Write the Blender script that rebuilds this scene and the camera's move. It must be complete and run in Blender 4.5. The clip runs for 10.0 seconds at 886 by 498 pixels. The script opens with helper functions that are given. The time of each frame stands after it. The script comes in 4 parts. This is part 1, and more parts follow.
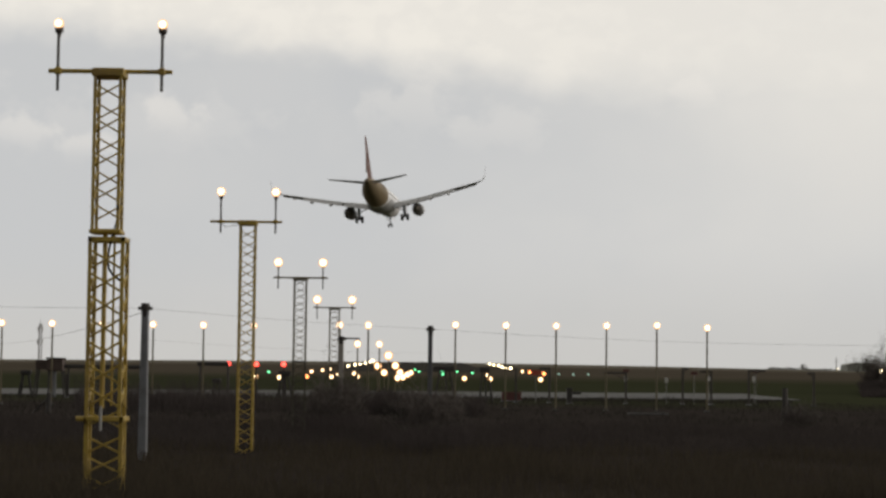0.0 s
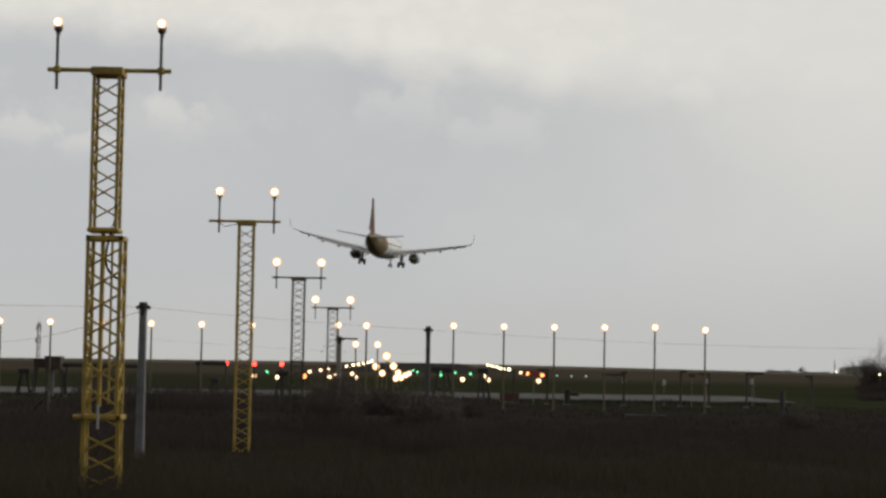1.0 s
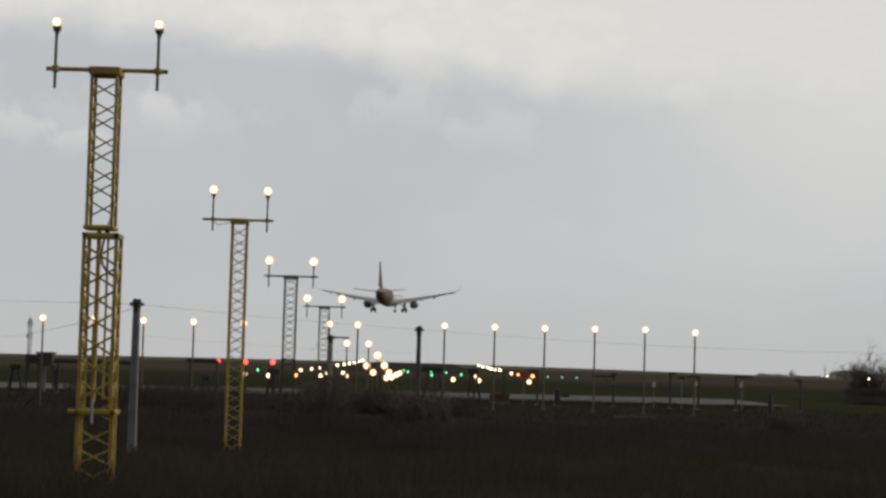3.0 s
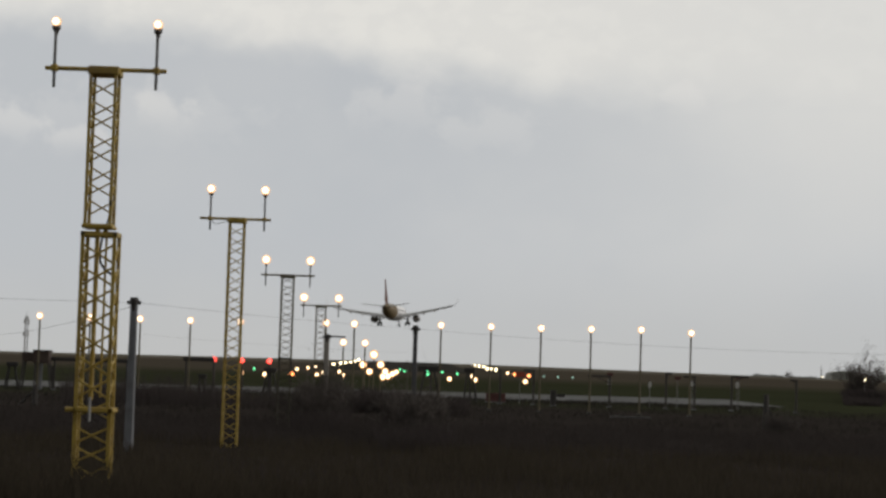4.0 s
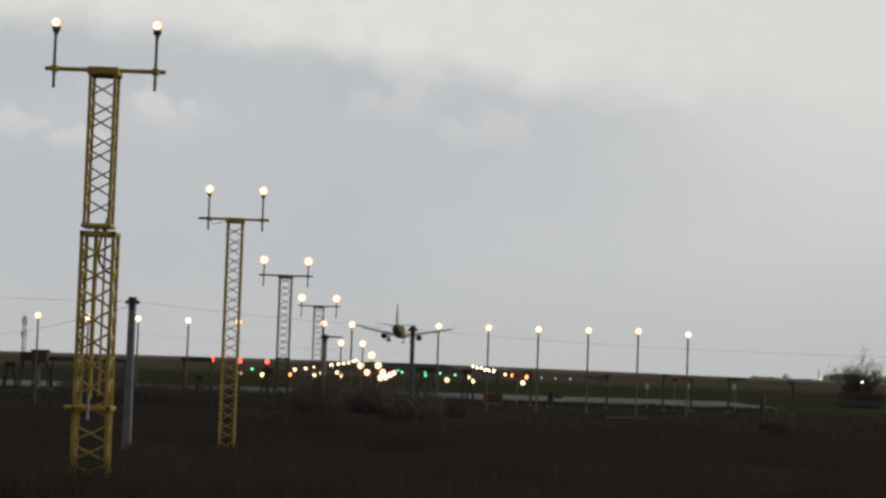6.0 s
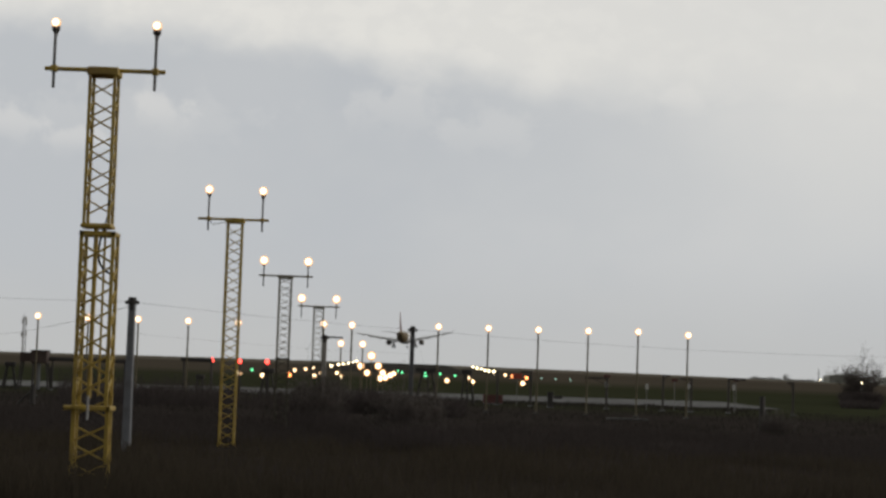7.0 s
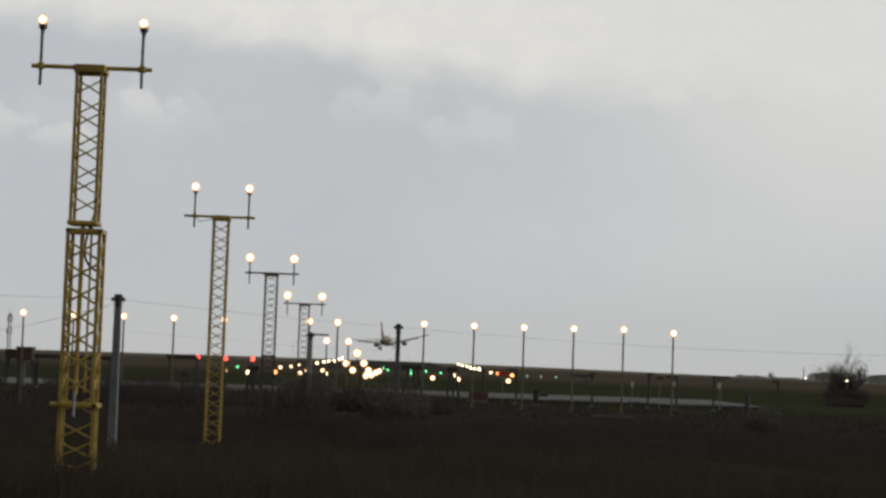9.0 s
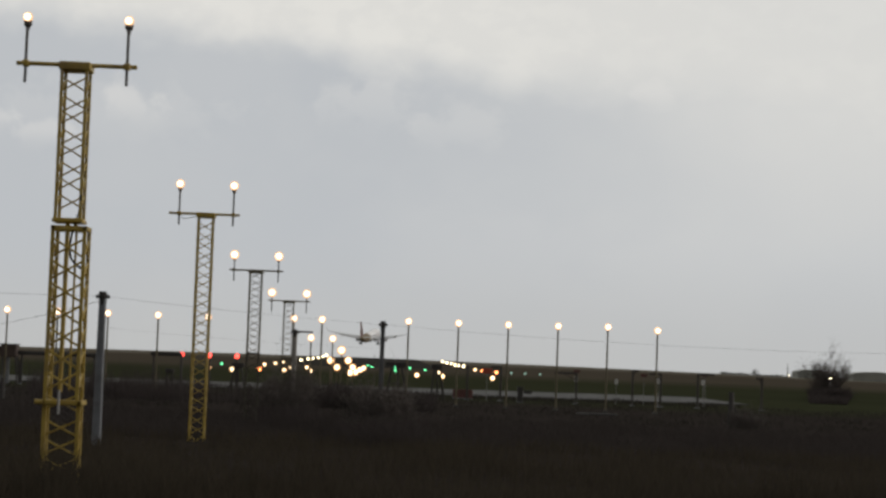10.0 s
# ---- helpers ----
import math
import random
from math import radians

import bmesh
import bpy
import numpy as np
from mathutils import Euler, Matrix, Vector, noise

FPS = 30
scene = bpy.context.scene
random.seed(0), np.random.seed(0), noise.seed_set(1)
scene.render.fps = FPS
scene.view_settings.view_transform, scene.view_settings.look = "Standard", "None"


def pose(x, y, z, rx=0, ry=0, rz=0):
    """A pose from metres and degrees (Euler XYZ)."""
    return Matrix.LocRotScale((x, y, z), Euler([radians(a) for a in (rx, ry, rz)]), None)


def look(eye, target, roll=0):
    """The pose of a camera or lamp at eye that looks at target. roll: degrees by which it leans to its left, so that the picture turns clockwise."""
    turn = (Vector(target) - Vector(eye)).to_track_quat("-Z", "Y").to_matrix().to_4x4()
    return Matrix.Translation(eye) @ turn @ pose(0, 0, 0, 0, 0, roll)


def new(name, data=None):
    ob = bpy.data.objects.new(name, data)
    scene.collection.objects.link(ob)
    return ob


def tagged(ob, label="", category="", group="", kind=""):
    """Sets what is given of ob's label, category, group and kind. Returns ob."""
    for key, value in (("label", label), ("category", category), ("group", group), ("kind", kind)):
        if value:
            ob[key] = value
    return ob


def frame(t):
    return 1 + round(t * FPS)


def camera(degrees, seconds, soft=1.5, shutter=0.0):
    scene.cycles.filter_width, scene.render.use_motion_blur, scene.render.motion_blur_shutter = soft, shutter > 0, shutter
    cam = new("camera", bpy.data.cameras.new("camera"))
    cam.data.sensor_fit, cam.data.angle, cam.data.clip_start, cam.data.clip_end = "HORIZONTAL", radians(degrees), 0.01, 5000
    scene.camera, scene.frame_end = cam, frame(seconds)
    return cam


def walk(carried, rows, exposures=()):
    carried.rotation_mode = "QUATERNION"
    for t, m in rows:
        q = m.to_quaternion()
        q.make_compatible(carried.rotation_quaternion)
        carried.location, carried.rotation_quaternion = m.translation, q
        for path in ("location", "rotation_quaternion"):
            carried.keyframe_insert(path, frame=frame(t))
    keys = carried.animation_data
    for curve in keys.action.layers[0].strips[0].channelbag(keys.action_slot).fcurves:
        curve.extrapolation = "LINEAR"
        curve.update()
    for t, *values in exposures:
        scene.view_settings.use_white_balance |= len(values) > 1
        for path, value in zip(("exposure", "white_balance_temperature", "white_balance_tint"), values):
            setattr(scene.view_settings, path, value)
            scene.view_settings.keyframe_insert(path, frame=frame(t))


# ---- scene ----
import functools

# camera: hand-held, standing on the verge short of the approach lights
cam = camera(23.99, 10.0, soft=2.8)
walk(cam, [
    (0, pose(-0.050, 0.822, 2.662, 93.556, -0.659, -0.181)),
    (0.5, pose(-0.041, 0.801, 2.664, 93.536, -0.794, -0.209)),
    (1, pose(-0.019, 0.762, 2.653, 93.581, -0.990, -0.228)),
    (1.5, pose(0.002, 0.674, 2.640, 93.618, -1.151, -0.249)),
    (2, pose(0.009, 0.497, 2.633, 93.622, -1.336, -0.319)),
    (2.5, pose(0.005, 0.279, 2.627, 93.608, -1.466, -0.407)),
    (4, pose(0.001, -0.060, 2.626, 93.577, -1.794, -0.584)),
    (4.5, pose(0.009, -0.223, 2.601, 93.597, -1.871, -0.618)),
    (5, pose(0.009, -0.312, 2.598, 93.599, -1.904, -0.628)),
    (5.5, pose(0.022, -0.356, 2.597, 93.603, -1.952, -0.642)),
    (7, pose(0.040, -0.358, 2.584, 93.629, -1.988, -0.645)),
    (7.5, pose(0.045, -0.355, 2.587, 93.629, -2.009, -0.647)),
    (8, pose(0.036, -0.398, 2.585, 93.606, -1.989, -0.691)),
    (8.5, pose(0.028, -0.445, 2.569, 93.596, -1.995, -0.827)),
    (9, pose(0.036, -0.467, 2.586, 93.573, -2.073, -1.040)),
    (9.5, pose(0.028, -0.500, 2.586, 93.545, -2.132, -1.260)),
    (10, pose(0.022, -0.517, 2.596, 93.509, -2.106, -1.474)),
], exposures=[(0, 0.15, 7000, 12.5), (0.6, 0.06, 6930, 11.6), (1.4, 0.0, 6850, 11.6), (3.0, 0.0, 6740, 11.6), (10, 0.0, 6710, 11.5)])

# ---------------------------------------------------------------- light
world = bpy.data.worlds.new("overcast_evening_sky")
scene.world = world
world.use_nodes = True
wt = world.node_tree
wt.nodes.clear()


def wn(kind):
    return wt.nodes.new(kind)


def wmath(op, a, b=None, clamp=False):
    n = wn("ShaderNodeMath")
    n.operation, n.use_clamp = op, clamp
    for i, s in enumerate((a, b)):
        if s is None:
            continue
        if isinstance(s, (int, float)):
            n.inputs[i].default_value = s
        else:
            wt.links.new(s, n.inputs[i])
    return n.outputs[0]


def wrange(v, a, b, c, d, mode="SMOOTHSTEP"):
    n = wn("ShaderNodeMapRange")
    n.interpolation_type = mode
    wt.links.new(v, n.inputs["Value"])
    for k, x in (("From Min", a), ("From Max", b), ("To Min", c), ("To Max", d)):
        n.inputs[k].default_value = x
    return n.outputs["Result"]


def wmix(f, a, b):
    n = wn("ShaderNodeMix")
    n.data_type = "RGBA"
    wt.links.new(f, n.inputs["Factor"])
    for s, i in ((a, 6), (b, 7)):
        if isinstance(s, tuple):
            n.inputs[i].default_value = (*s, 1)
        else:
            wt.links.new(s, n.inputs[i])
    return n.outputs[2]


w_dir = wn("ShaderNodeTexCoord").outputs["Generated"]
w_sep = wn("ShaderNodeSeparateXYZ")
wt.links.new(w_dir, w_sep.inputs[0])
w_x, w_y, w_z = w_sep.outputs


def wnoise(scale, stretch, detail, rough, shift=(0, 0, 0)):
    m = wn("ShaderNodeMapping")
    m.inputs["Scale"].default_value = stretch
    m.inputs["Location"].default_value = shift
    wt.links.new(w_dir, m.inputs["Vector"])
    n = wn("ShaderNodeTexNoise")
    n.inputs["Scale"].default_value = scale
    n.inputs["Detail"].default_value = detail
    n.inputs["Roughness"].default_value = rough
    wt.links.new(m.outputs[0], n.inputs["Vector"])
    return n.outputs["Fac"]


big = wnoise(9.0, (1, 1, 1.5), 4, 0.5, (0.31, 0.2, 0.17))
billow = wnoise(26.0, (1, 1, 1.3), 3, 0.45, (0.7, 0.1, 0.4))
fine = wnoise(60.0, (1, 1, 1.5), 5, 0.5)
frill = wnoise(70.0, (1, 1, 1.15), 5, 0.55, (0.2, 0.5, 0.9))
warp = wmath("ADD", wmath("MULTIPLY", wmath("SUBTRACT", billow, 0.5), 0.021), wmath("MULTIPLY", wmath("SUBTRACT", fine, 0.5), 0.012))


def wlin(v, k, c):
    n = wn("ShaderNodeMath")
    n.operation = "MULTIPLY_ADD"
    n.inputs[1].default_value, n.inputs[2].default_value = k, c
    wt.links.new(v, n.inputs[0])
    return n.outputs[0]


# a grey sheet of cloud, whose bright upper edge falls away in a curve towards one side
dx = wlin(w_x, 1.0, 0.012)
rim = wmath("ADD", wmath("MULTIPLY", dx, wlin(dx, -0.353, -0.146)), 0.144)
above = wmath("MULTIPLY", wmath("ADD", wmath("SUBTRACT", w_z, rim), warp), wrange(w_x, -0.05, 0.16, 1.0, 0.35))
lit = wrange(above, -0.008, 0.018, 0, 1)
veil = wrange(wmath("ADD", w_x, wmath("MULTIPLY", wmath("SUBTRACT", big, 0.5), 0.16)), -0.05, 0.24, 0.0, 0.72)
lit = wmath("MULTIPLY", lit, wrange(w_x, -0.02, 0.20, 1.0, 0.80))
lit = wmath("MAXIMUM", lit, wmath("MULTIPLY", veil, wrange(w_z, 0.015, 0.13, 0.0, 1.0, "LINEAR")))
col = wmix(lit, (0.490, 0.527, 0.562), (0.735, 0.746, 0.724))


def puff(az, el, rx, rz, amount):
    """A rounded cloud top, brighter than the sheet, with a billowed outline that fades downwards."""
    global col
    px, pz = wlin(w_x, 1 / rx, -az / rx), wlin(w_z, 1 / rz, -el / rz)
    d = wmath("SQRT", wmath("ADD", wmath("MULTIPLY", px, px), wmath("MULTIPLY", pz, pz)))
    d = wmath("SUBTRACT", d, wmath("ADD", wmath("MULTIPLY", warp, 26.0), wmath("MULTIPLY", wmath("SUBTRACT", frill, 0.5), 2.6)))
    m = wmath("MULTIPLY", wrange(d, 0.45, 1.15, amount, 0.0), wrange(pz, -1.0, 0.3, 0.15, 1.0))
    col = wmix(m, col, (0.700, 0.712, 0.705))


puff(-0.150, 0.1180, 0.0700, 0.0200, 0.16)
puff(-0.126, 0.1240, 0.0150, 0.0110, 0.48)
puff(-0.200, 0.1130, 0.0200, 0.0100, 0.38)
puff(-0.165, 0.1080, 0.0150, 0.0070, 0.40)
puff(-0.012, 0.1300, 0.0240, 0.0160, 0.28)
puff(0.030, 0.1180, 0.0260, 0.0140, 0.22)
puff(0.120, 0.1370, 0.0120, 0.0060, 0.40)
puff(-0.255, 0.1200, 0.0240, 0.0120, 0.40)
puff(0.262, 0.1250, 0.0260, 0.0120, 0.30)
# faint streaks within the lit part and the sheet
col = wmix(wmath("MULTIPLY", wrange(fine, 0.42, 0.62, 0.22, 0), wmath("MULTIPLY", lit, lit)), col, (0.600, 0.618, 0.622))
col = wmix(wrange(big, 0.46, 0.66, 0, 0.10), col, (0.66, 0.67, 0.66))
# clouds thin out to a paler band low down
col = wmix(wrange(w_z, 0.0, 0.07, 0.62, 0.0), col, (0.508, 0.520, 0.512))
# the evening sky is darker away from the sunset
dusk = wrange(w_y, -0.6, 0.92, 0.36, 1.0)
w_bg = wn("ShaderNodeBackground")
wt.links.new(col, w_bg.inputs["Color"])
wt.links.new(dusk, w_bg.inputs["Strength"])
sky = wn("ShaderNodeTexSky")
sky.sky_type, sky.sun_disc, sky.sun_elevation, sky.sun_rotation = "NISHITA", False, radians(13.1), radians(93.8)
s_bg = wn("ShaderNodeBackground")
s_bg.inputs["Strength"].default_value = 0.05
wt.links.new(sky.outputs[0], s_bg.inputs["Color"])
w_mix = wn("ShaderNodeMixShader")
w_mix.inputs[0].default_value = 0.99
wt.links.new(s_bg.outputs[0], w_mix.inputs[1])
wt.links.new(w_bg.outputs[0], w_mix.inputs[2])
wt.links.new(w_mix.outputs[0], wn("ShaderNodeOutputWorld").inputs[0])

sun = new("sun", bpy.data.lights.new("sun", "SUN"))
sun.data.energy, sun.data.angle, sun.data.color = 0.95, radians(30), (1.0, 0.95, 0.88)
sun.matrix_world = look((900, -60, 210), (0, 0, 0))

# ---------------------------------------------------------------- materials


def material(name, base, rough=0.6, metal=0.0, second=None, scale=4.0, amount=0.5, bump=0.0, bump_scale=40.0, dirt=None, dirt_amount=0.0, spec=0.5):
    """Two tones mixed by coarse noise, fine noise in the roughness and relief, and patches of dirt."""
    m = bpy.data.materials.new(name)
    m.use_nodes = True
    nt = m.node_tree
    b = nt.nodes["Principled BSDF"]
    b.inputs["Roughness"].default_value = rough
    b.inputs["Metallic"].default_value = metal
    b.inputs["Specular IOR Level"].default_value = spec
    tc = nt.nodes.new("ShaderNodeTexCoord").outputs["Object"]

    def ntex(s, detail=5):
        n = nt.nodes.new("ShaderNodeTexNoise")
        n.inputs["Scale"].default_value = s
        n.inputs["Detail"].default_value = detail
        nt.links.new(tc, n.inputs["Vector"])
        return n.outputs["Fac"]

    def ramp(v, lo, hi, a, z):
        n = nt.nodes.new("ShaderNodeMapRange")
        nt.links.new(v, n.inputs["Value"])
        for k, x in (("From Min", lo), ("From Max", hi), ("To Min", a), ("To Max", z)):
            n.inputs[k].default_value = x
        return n.outputs["Result"]

    def mix(f, a, z):
        n = nt.nodes.new("ShaderNodeMix")
        n.data_type = "RGBA"
        nt.links.new(f, n.inputs["Factor"])
        for s, i in ((a, 6), (z, 7)):
            if isinstance(s, tuple):
                n.inputs[i].default_value = (*s, 1)
            else:
                nt.links.new(s, n.inputs[i])
        return n.outputs[2]

    second = second or tuple(c * 0.7 for c in base)
    c = mix(ramp(ntex(scale), 0.35, 0.7, 0, amount), base, second)
    c = mix(ramp(ntex(scale * 9), 0.4, 0.75, 0, amount * 0.5), c, tuple(v * 0.6 for v in second))
    if dirt:
        c = mix(ramp(ntex(scale * 0.6, 8), 0.5, 0.68, 0, dirt_amount), c, dirt)
    nt.links.new(c, b.inputs["Base Color"])
    nt.links.new(ramp(ntex(scale * 5), 0.3, 0.7, max(rough - 0.12, 0.05), min(rough + 0.12, 1)), b.inputs["Roughness"])
    if bump:
        n = nt.nodes.new("ShaderNodeBump")
        n.inputs["Strength"].default_value = bump
        n.inputs["Distance"].default_value = 0.02
        nt.links.new(ntex(bump_scale), n.inputs["Height"])
        nt.links.new(n.outputs[0], b.inputs["Normal"])
    return m


def glow(name, colour, strength, rim=None, r=1.0):
    """A lit lens. rim: the halo of glare painted round its bright middle, for a lens of radius r that points along y.
    """
    m = bpy.data.materials.new(name)
    m.use_nodes = True
    nt = m.node_tree
    b = nt.nodes["Principled BSDF"]
    b.inputs["Base Color"].default_value = (0.05, 0.05, 0.05, 1)
    b.inputs["Emission Color"].default_value = (*colour, 1)
    b.inputs["Emission Strength"].default_value = strength
    if rim:
        sep = nt.nodes.new("ShaderNodeSeparateXYZ")
        flat = nt.nodes.new("ShaderNodeCombineXYZ")
        size = nt.nodes.new("ShaderNodeVectorMath")
        size.operation = "LENGTH"
        fall = nt.nodes.new("ShaderNodeMapRange")
        fall.interpolation_type = "SMOOTHSTEP"
        for k, x in (("From Min", 0.34 * r), ("From Max", 0.88 * r), ("To Min", 0.0), ("To Max", 1.0)):
            fall.inputs[k].default_value = x
        mix = nt.nodes.new("ShaderNodeMix")
        mix.data_type = "RGBA"
        mix.inputs[6].default_value = (*(c * strength for c in colour), 1)
        mix.inputs[7].default_value = (*rim, 1)
        nt.links.new(nt.nodes.new("ShaderNodeTexCoord").outputs["Object"], sep.inputs[0])
        nt.links.new(sep.outputs[0], flat.inputs[0])
        nt.links.new(sep.outputs[2], flat.inputs[2])
        nt.links.new(flat.outputs[0], size.inputs[0])
        nt.links.new(size.outputs["Value"], fall.inputs["Value"])
        nt.links.new(fall.outputs[0], mix.inputs["Factor"])
        nt.links.new(mix.outputs[2], b.inputs["Emission Color"])
        b.inputs["Emission Strength"].default_value = 1.0
    return m


YELLOW = material("weathered_yellow_paint", (0.45, 0.315, 0.05), 0.55, 0, (0.35, 0.245, 0.05), 3, 0.7, 0.15, 60, (0.16, 0.10, 0.04), 0.6)
GALV = material("galvanised_steel", (0.20, 0.20, 0.20), 0.5, 0.6, (0.13, 0.13, 0.13), 6, 0.7, 0.1, 60, (0.10, 0.07, 0.05), 0.4)
LAMP_GREY = material("dark_lamp_housing", (0.06, 0.05, 0.045), 0.5, 0.3, scale=9)
CONCRETE = material("weathered_concrete", (0.19, 0.20, 0.22), 0.85, 0, (0.13, 0.14, 0.15), 2.5, 0.8, 0.5, 45, (0.09, 0.09, 0.085), 0.6)
IRON = material("dark_painted_iron", (0.046, 0.042, 0.040), 0.7, 0.2, scale=5)
DULL = material("dull_weathered_mast_paint", (0.22, 0.20, 0.14), 0.6, 0.1, (0.16, 0.145, 0.11), 3, 0.7)
STEEL = material("pale_worn_steel", (0.36, 0.36, 0.35), 0.5, 0.2, (0.28, 0.28, 0.275), 6, 0.7)
DARK_OLIVE = material("darkened_olive_mast_paint", (0.070, 0.064, 0.048), 0.8, 0.0, (0.055, 0.050, 0.040), 3, 0.7, spec=0.2)
# concrete colour darkened so that one pole sinks into the dark field
DARK_CONCRETE = material("darkened_concrete", (0.095, 0.097, 0.105), 0.8, 0, (0.07, 0.07, 0.076), 4, 0.7, 0.4, 30)
CABLE = material("black_cable", (0.02, 0.02, 0.02), 0.6, 0, scale=5)
MAROON = material("faded_red_paint", (0.11, 0.036, 0.032), 0.7, 0, (0.07, 0.028, 0.025), 3, 0.7)
RED_GLOW_PAINT = material("red_glow_board_paint", (0.42, 0.07, 0.035), 0.6, 0, (0.28, 0.05, 0.03), 3, 0.7)
RUST = material("rusty_brown_cladding", (0.080, 0.054, 0.045), 0.8, 0, (0.052, 0.038, 0.032), 2.5, 0.8, 0.3, 20)
POLE_PAINT = material("weathered_ochre_pole_paint", (0.15, 0.13, 0.085), 0.7, 0.0, (0.10, 0.088, 0.06), 4, 0.7, 0.1, 50, spec=0.2)
PALE = material("pale_cladding", (0.55, 0.55, 0.53), 0.6, 0, (0.42, 0.42, 0.42), 0.3, 0.6)
BARK = material("dark_bark", (0.125, 0.106, 0.096), 0.9, 0, (0.09, 0.077, 0.070), 6, 0.8, 0.6, 30)
LEAF = material("dark_winter_foliage", (0.100, 0.085, 0.075), 0.8, 0, (0.075, 0.065, 0.058), 2, 0.8, spec=0.1)
ASPHALT = material("worn_grey_asphalt", (0.085, 0.085, 0.082), 0.85, 0, (0.05, 0.05, 0.05), 0.15, 0.7, 0.3, 20, spec=0.2)
RUNWAY = material("runway_asphalt", (0.055, 0.052, 0.046), 0.9, 0, (0.045, 0.043, 0.04), 0.05, 0.7, spec=0.0)
# halo colour painted on the outer part of a lamp's lens
WARM_HALO = (1.0, 0.56, 0.28)


@functools.cache
def warm_lamp(r):
    """Warm white approach lamp whose lens has the radius r."""
    return glow("warm_white_lamp", (1.0, 0.82, 0.58), 4.0, WARM_HALO, r)


@functools.cache
def far_lamp(r):
    """Warmer lamp low over the field."""
    return glow("far_warm_lamp", (1.0, 0.80, 0.50), 4.5, (1.0, 0.47, 0.16), r)


LIGHT_RED = glow("red_lamp", (1.0, 0.07, 0.05), 4.5)
LIGHT_GREEN = glow("green_lamp", (0.14, 1.0, 0.42), 2.4)
LIGHT_PALE_GREEN = glow("pale_green_lamp", (0.45, 0.80, 0.66), 0.75)
LIGHT_AMBER = glow("orange_lamp", (1.0, 0.30, 0.09), 5.0)
LIGHT_WHITE = glow("pale_white_lamp", (1.0, 0.85, 0.55), 5.0)

# ---------------------------------------------------------------- mesh tools


class Shape:
    """Collects vertices and faces of one part."""

    def __init__(self):
        self.v, self.f = [], []

    def add(self, verts, faces):
        n = len(self.v)
        self.v += [tuple(p) for p in verts]
        self.f += [tuple(i + n for i in f) for f in faces]
        return self

    def box(self, c, s, turn=None):
        pts = [Vector((sx * s[0] / 2, sy * s[1] / 2, sz * s[2] / 2)) for sx in (-1, 1) for sy in (-1, 1) for sz in (-1, 1)]
        if turn is not None:
            pts = [turn @ p for p in pts]
        return self.add([p + Vector(c) for p in pts], [(0, 1, 3, 2), (4, 6, 7, 5), (0, 4, 5, 1), (2, 3, 7, 6), (0, 2, 6, 4), (1, 5, 7, 3)])

    def bevel_box(self, c, s, b):
        hx, hy, hz = (x / 2 for x in s)
        rings = []
        for z, k in ((-hz, b), (-hz + b, 0), (hz - b, 0), (hz, b)):
            x, y = hx - k, hy - k
            rings.append([(c[0] + px, c[1] + py, c[2] + z) for px, py in
                          ((-x, -y + b), (-x + b, -y), (x - b, -y), (x, -y + b), (x, y - b), (x - b, y), (-x + b, y), (-x, y - b))])
        return self.loft(rings)

    def loft(self, rings, caps=True):
        n = len(rings[0])
        verts = [p for r in rings for p in r]
        faces = []
        for i in range(len(rings) - 1):
            for j in range(n):
                k = (j + 1) % n
                faces.append((i * n + j, i * n + k, (i + 1) * n + k, (i + 1) * n + j))
        if caps:
            faces.append(tuple(range(n - 1, -1, -1)))
            faces.append(tuple((len(rings) - 1) * n + j for j in range(n)))
        return self.add(verts, faces)

    def tube(self, points, radii, n=8):
        """A round bar along points; radii: one number or one for each point."""
        points = [Vector(p) for p in points]
        if isinstance(radii, (int, float)):
            radii = [radii] * len(points)
        rings = []
        for i, p in enumerate(points):
            d = (points[min(i + 1, len(points) - 1)] - points[max(i - 1, 0)]).normalized()
            a = d.cross(Vector((0, 0, 1)) if abs(d.z) < 0.9 else Vector((1, 0, 0))).normalized()
            b = d.cross(a)
            rings.append([p + (a * math.cos(t) + b * math.sin(t)) * radii[i] for t in (2 * math.pi * k / n for k in range(n))])
        return self.loft(rings)

    def lathe(self, profile, n=16, axis="z", at=(0, 0, 0), caps=True):
        rings = []
        for r, h in profile:
            ring = []
            for k in range(n):
                a = 2 * math.pi * k / n
                x, y = r * math.cos(a), r * math.sin(a)
                p = (x, y, h) if axis == "z" else (x, h, y)
                ring.append((p[0] + at[0], p[1] + at[1], p[2] + at[2]))
            rings.append(ring)
        return self.loft(rings, caps)

    def mesh(self, name, mat, smooth=False):
        me = bpy.data.meshes.new(name)
        me.from_pydata(self.v, [], self.f)
        bm = bmesh.new()
        bm.from_mesh(me)
        bmesh.ops.recalc_face_normals(bm, faces=bm.faces)
        bm.to_mesh(me)
        bm.free()
        me.materials.append(mat)
        if smooth:
            me.polygons.foreach_set("use_smooth", [True] * len(me.polygons))
            me.set_sharp_from_angle(angle=radians(40))
        return me


def part(name, shape, mat, parent, label="", m=None, smooth=False):
    """One mesh object under a thing; shape: a Shape or a mesh to share."""
    me = shape.mesh(name, mat, smooth) if isinstance(shape, Shape) else shape
    ob = new(name, me)
    ob.parent = parent
    if m is not None:
        ob.matrix_local = m
    return tagged(ob, label)


def thing(name, at, label, category, group="", kind=""):
    ob = new(name)
    ob.location = at
    return tagged(ob, label, category, group, kind)


# ---------------------------------------------------------------- ground
PROFILE_Y = [-400, 0, 110, 162, 250, 600, 1300, 4800]
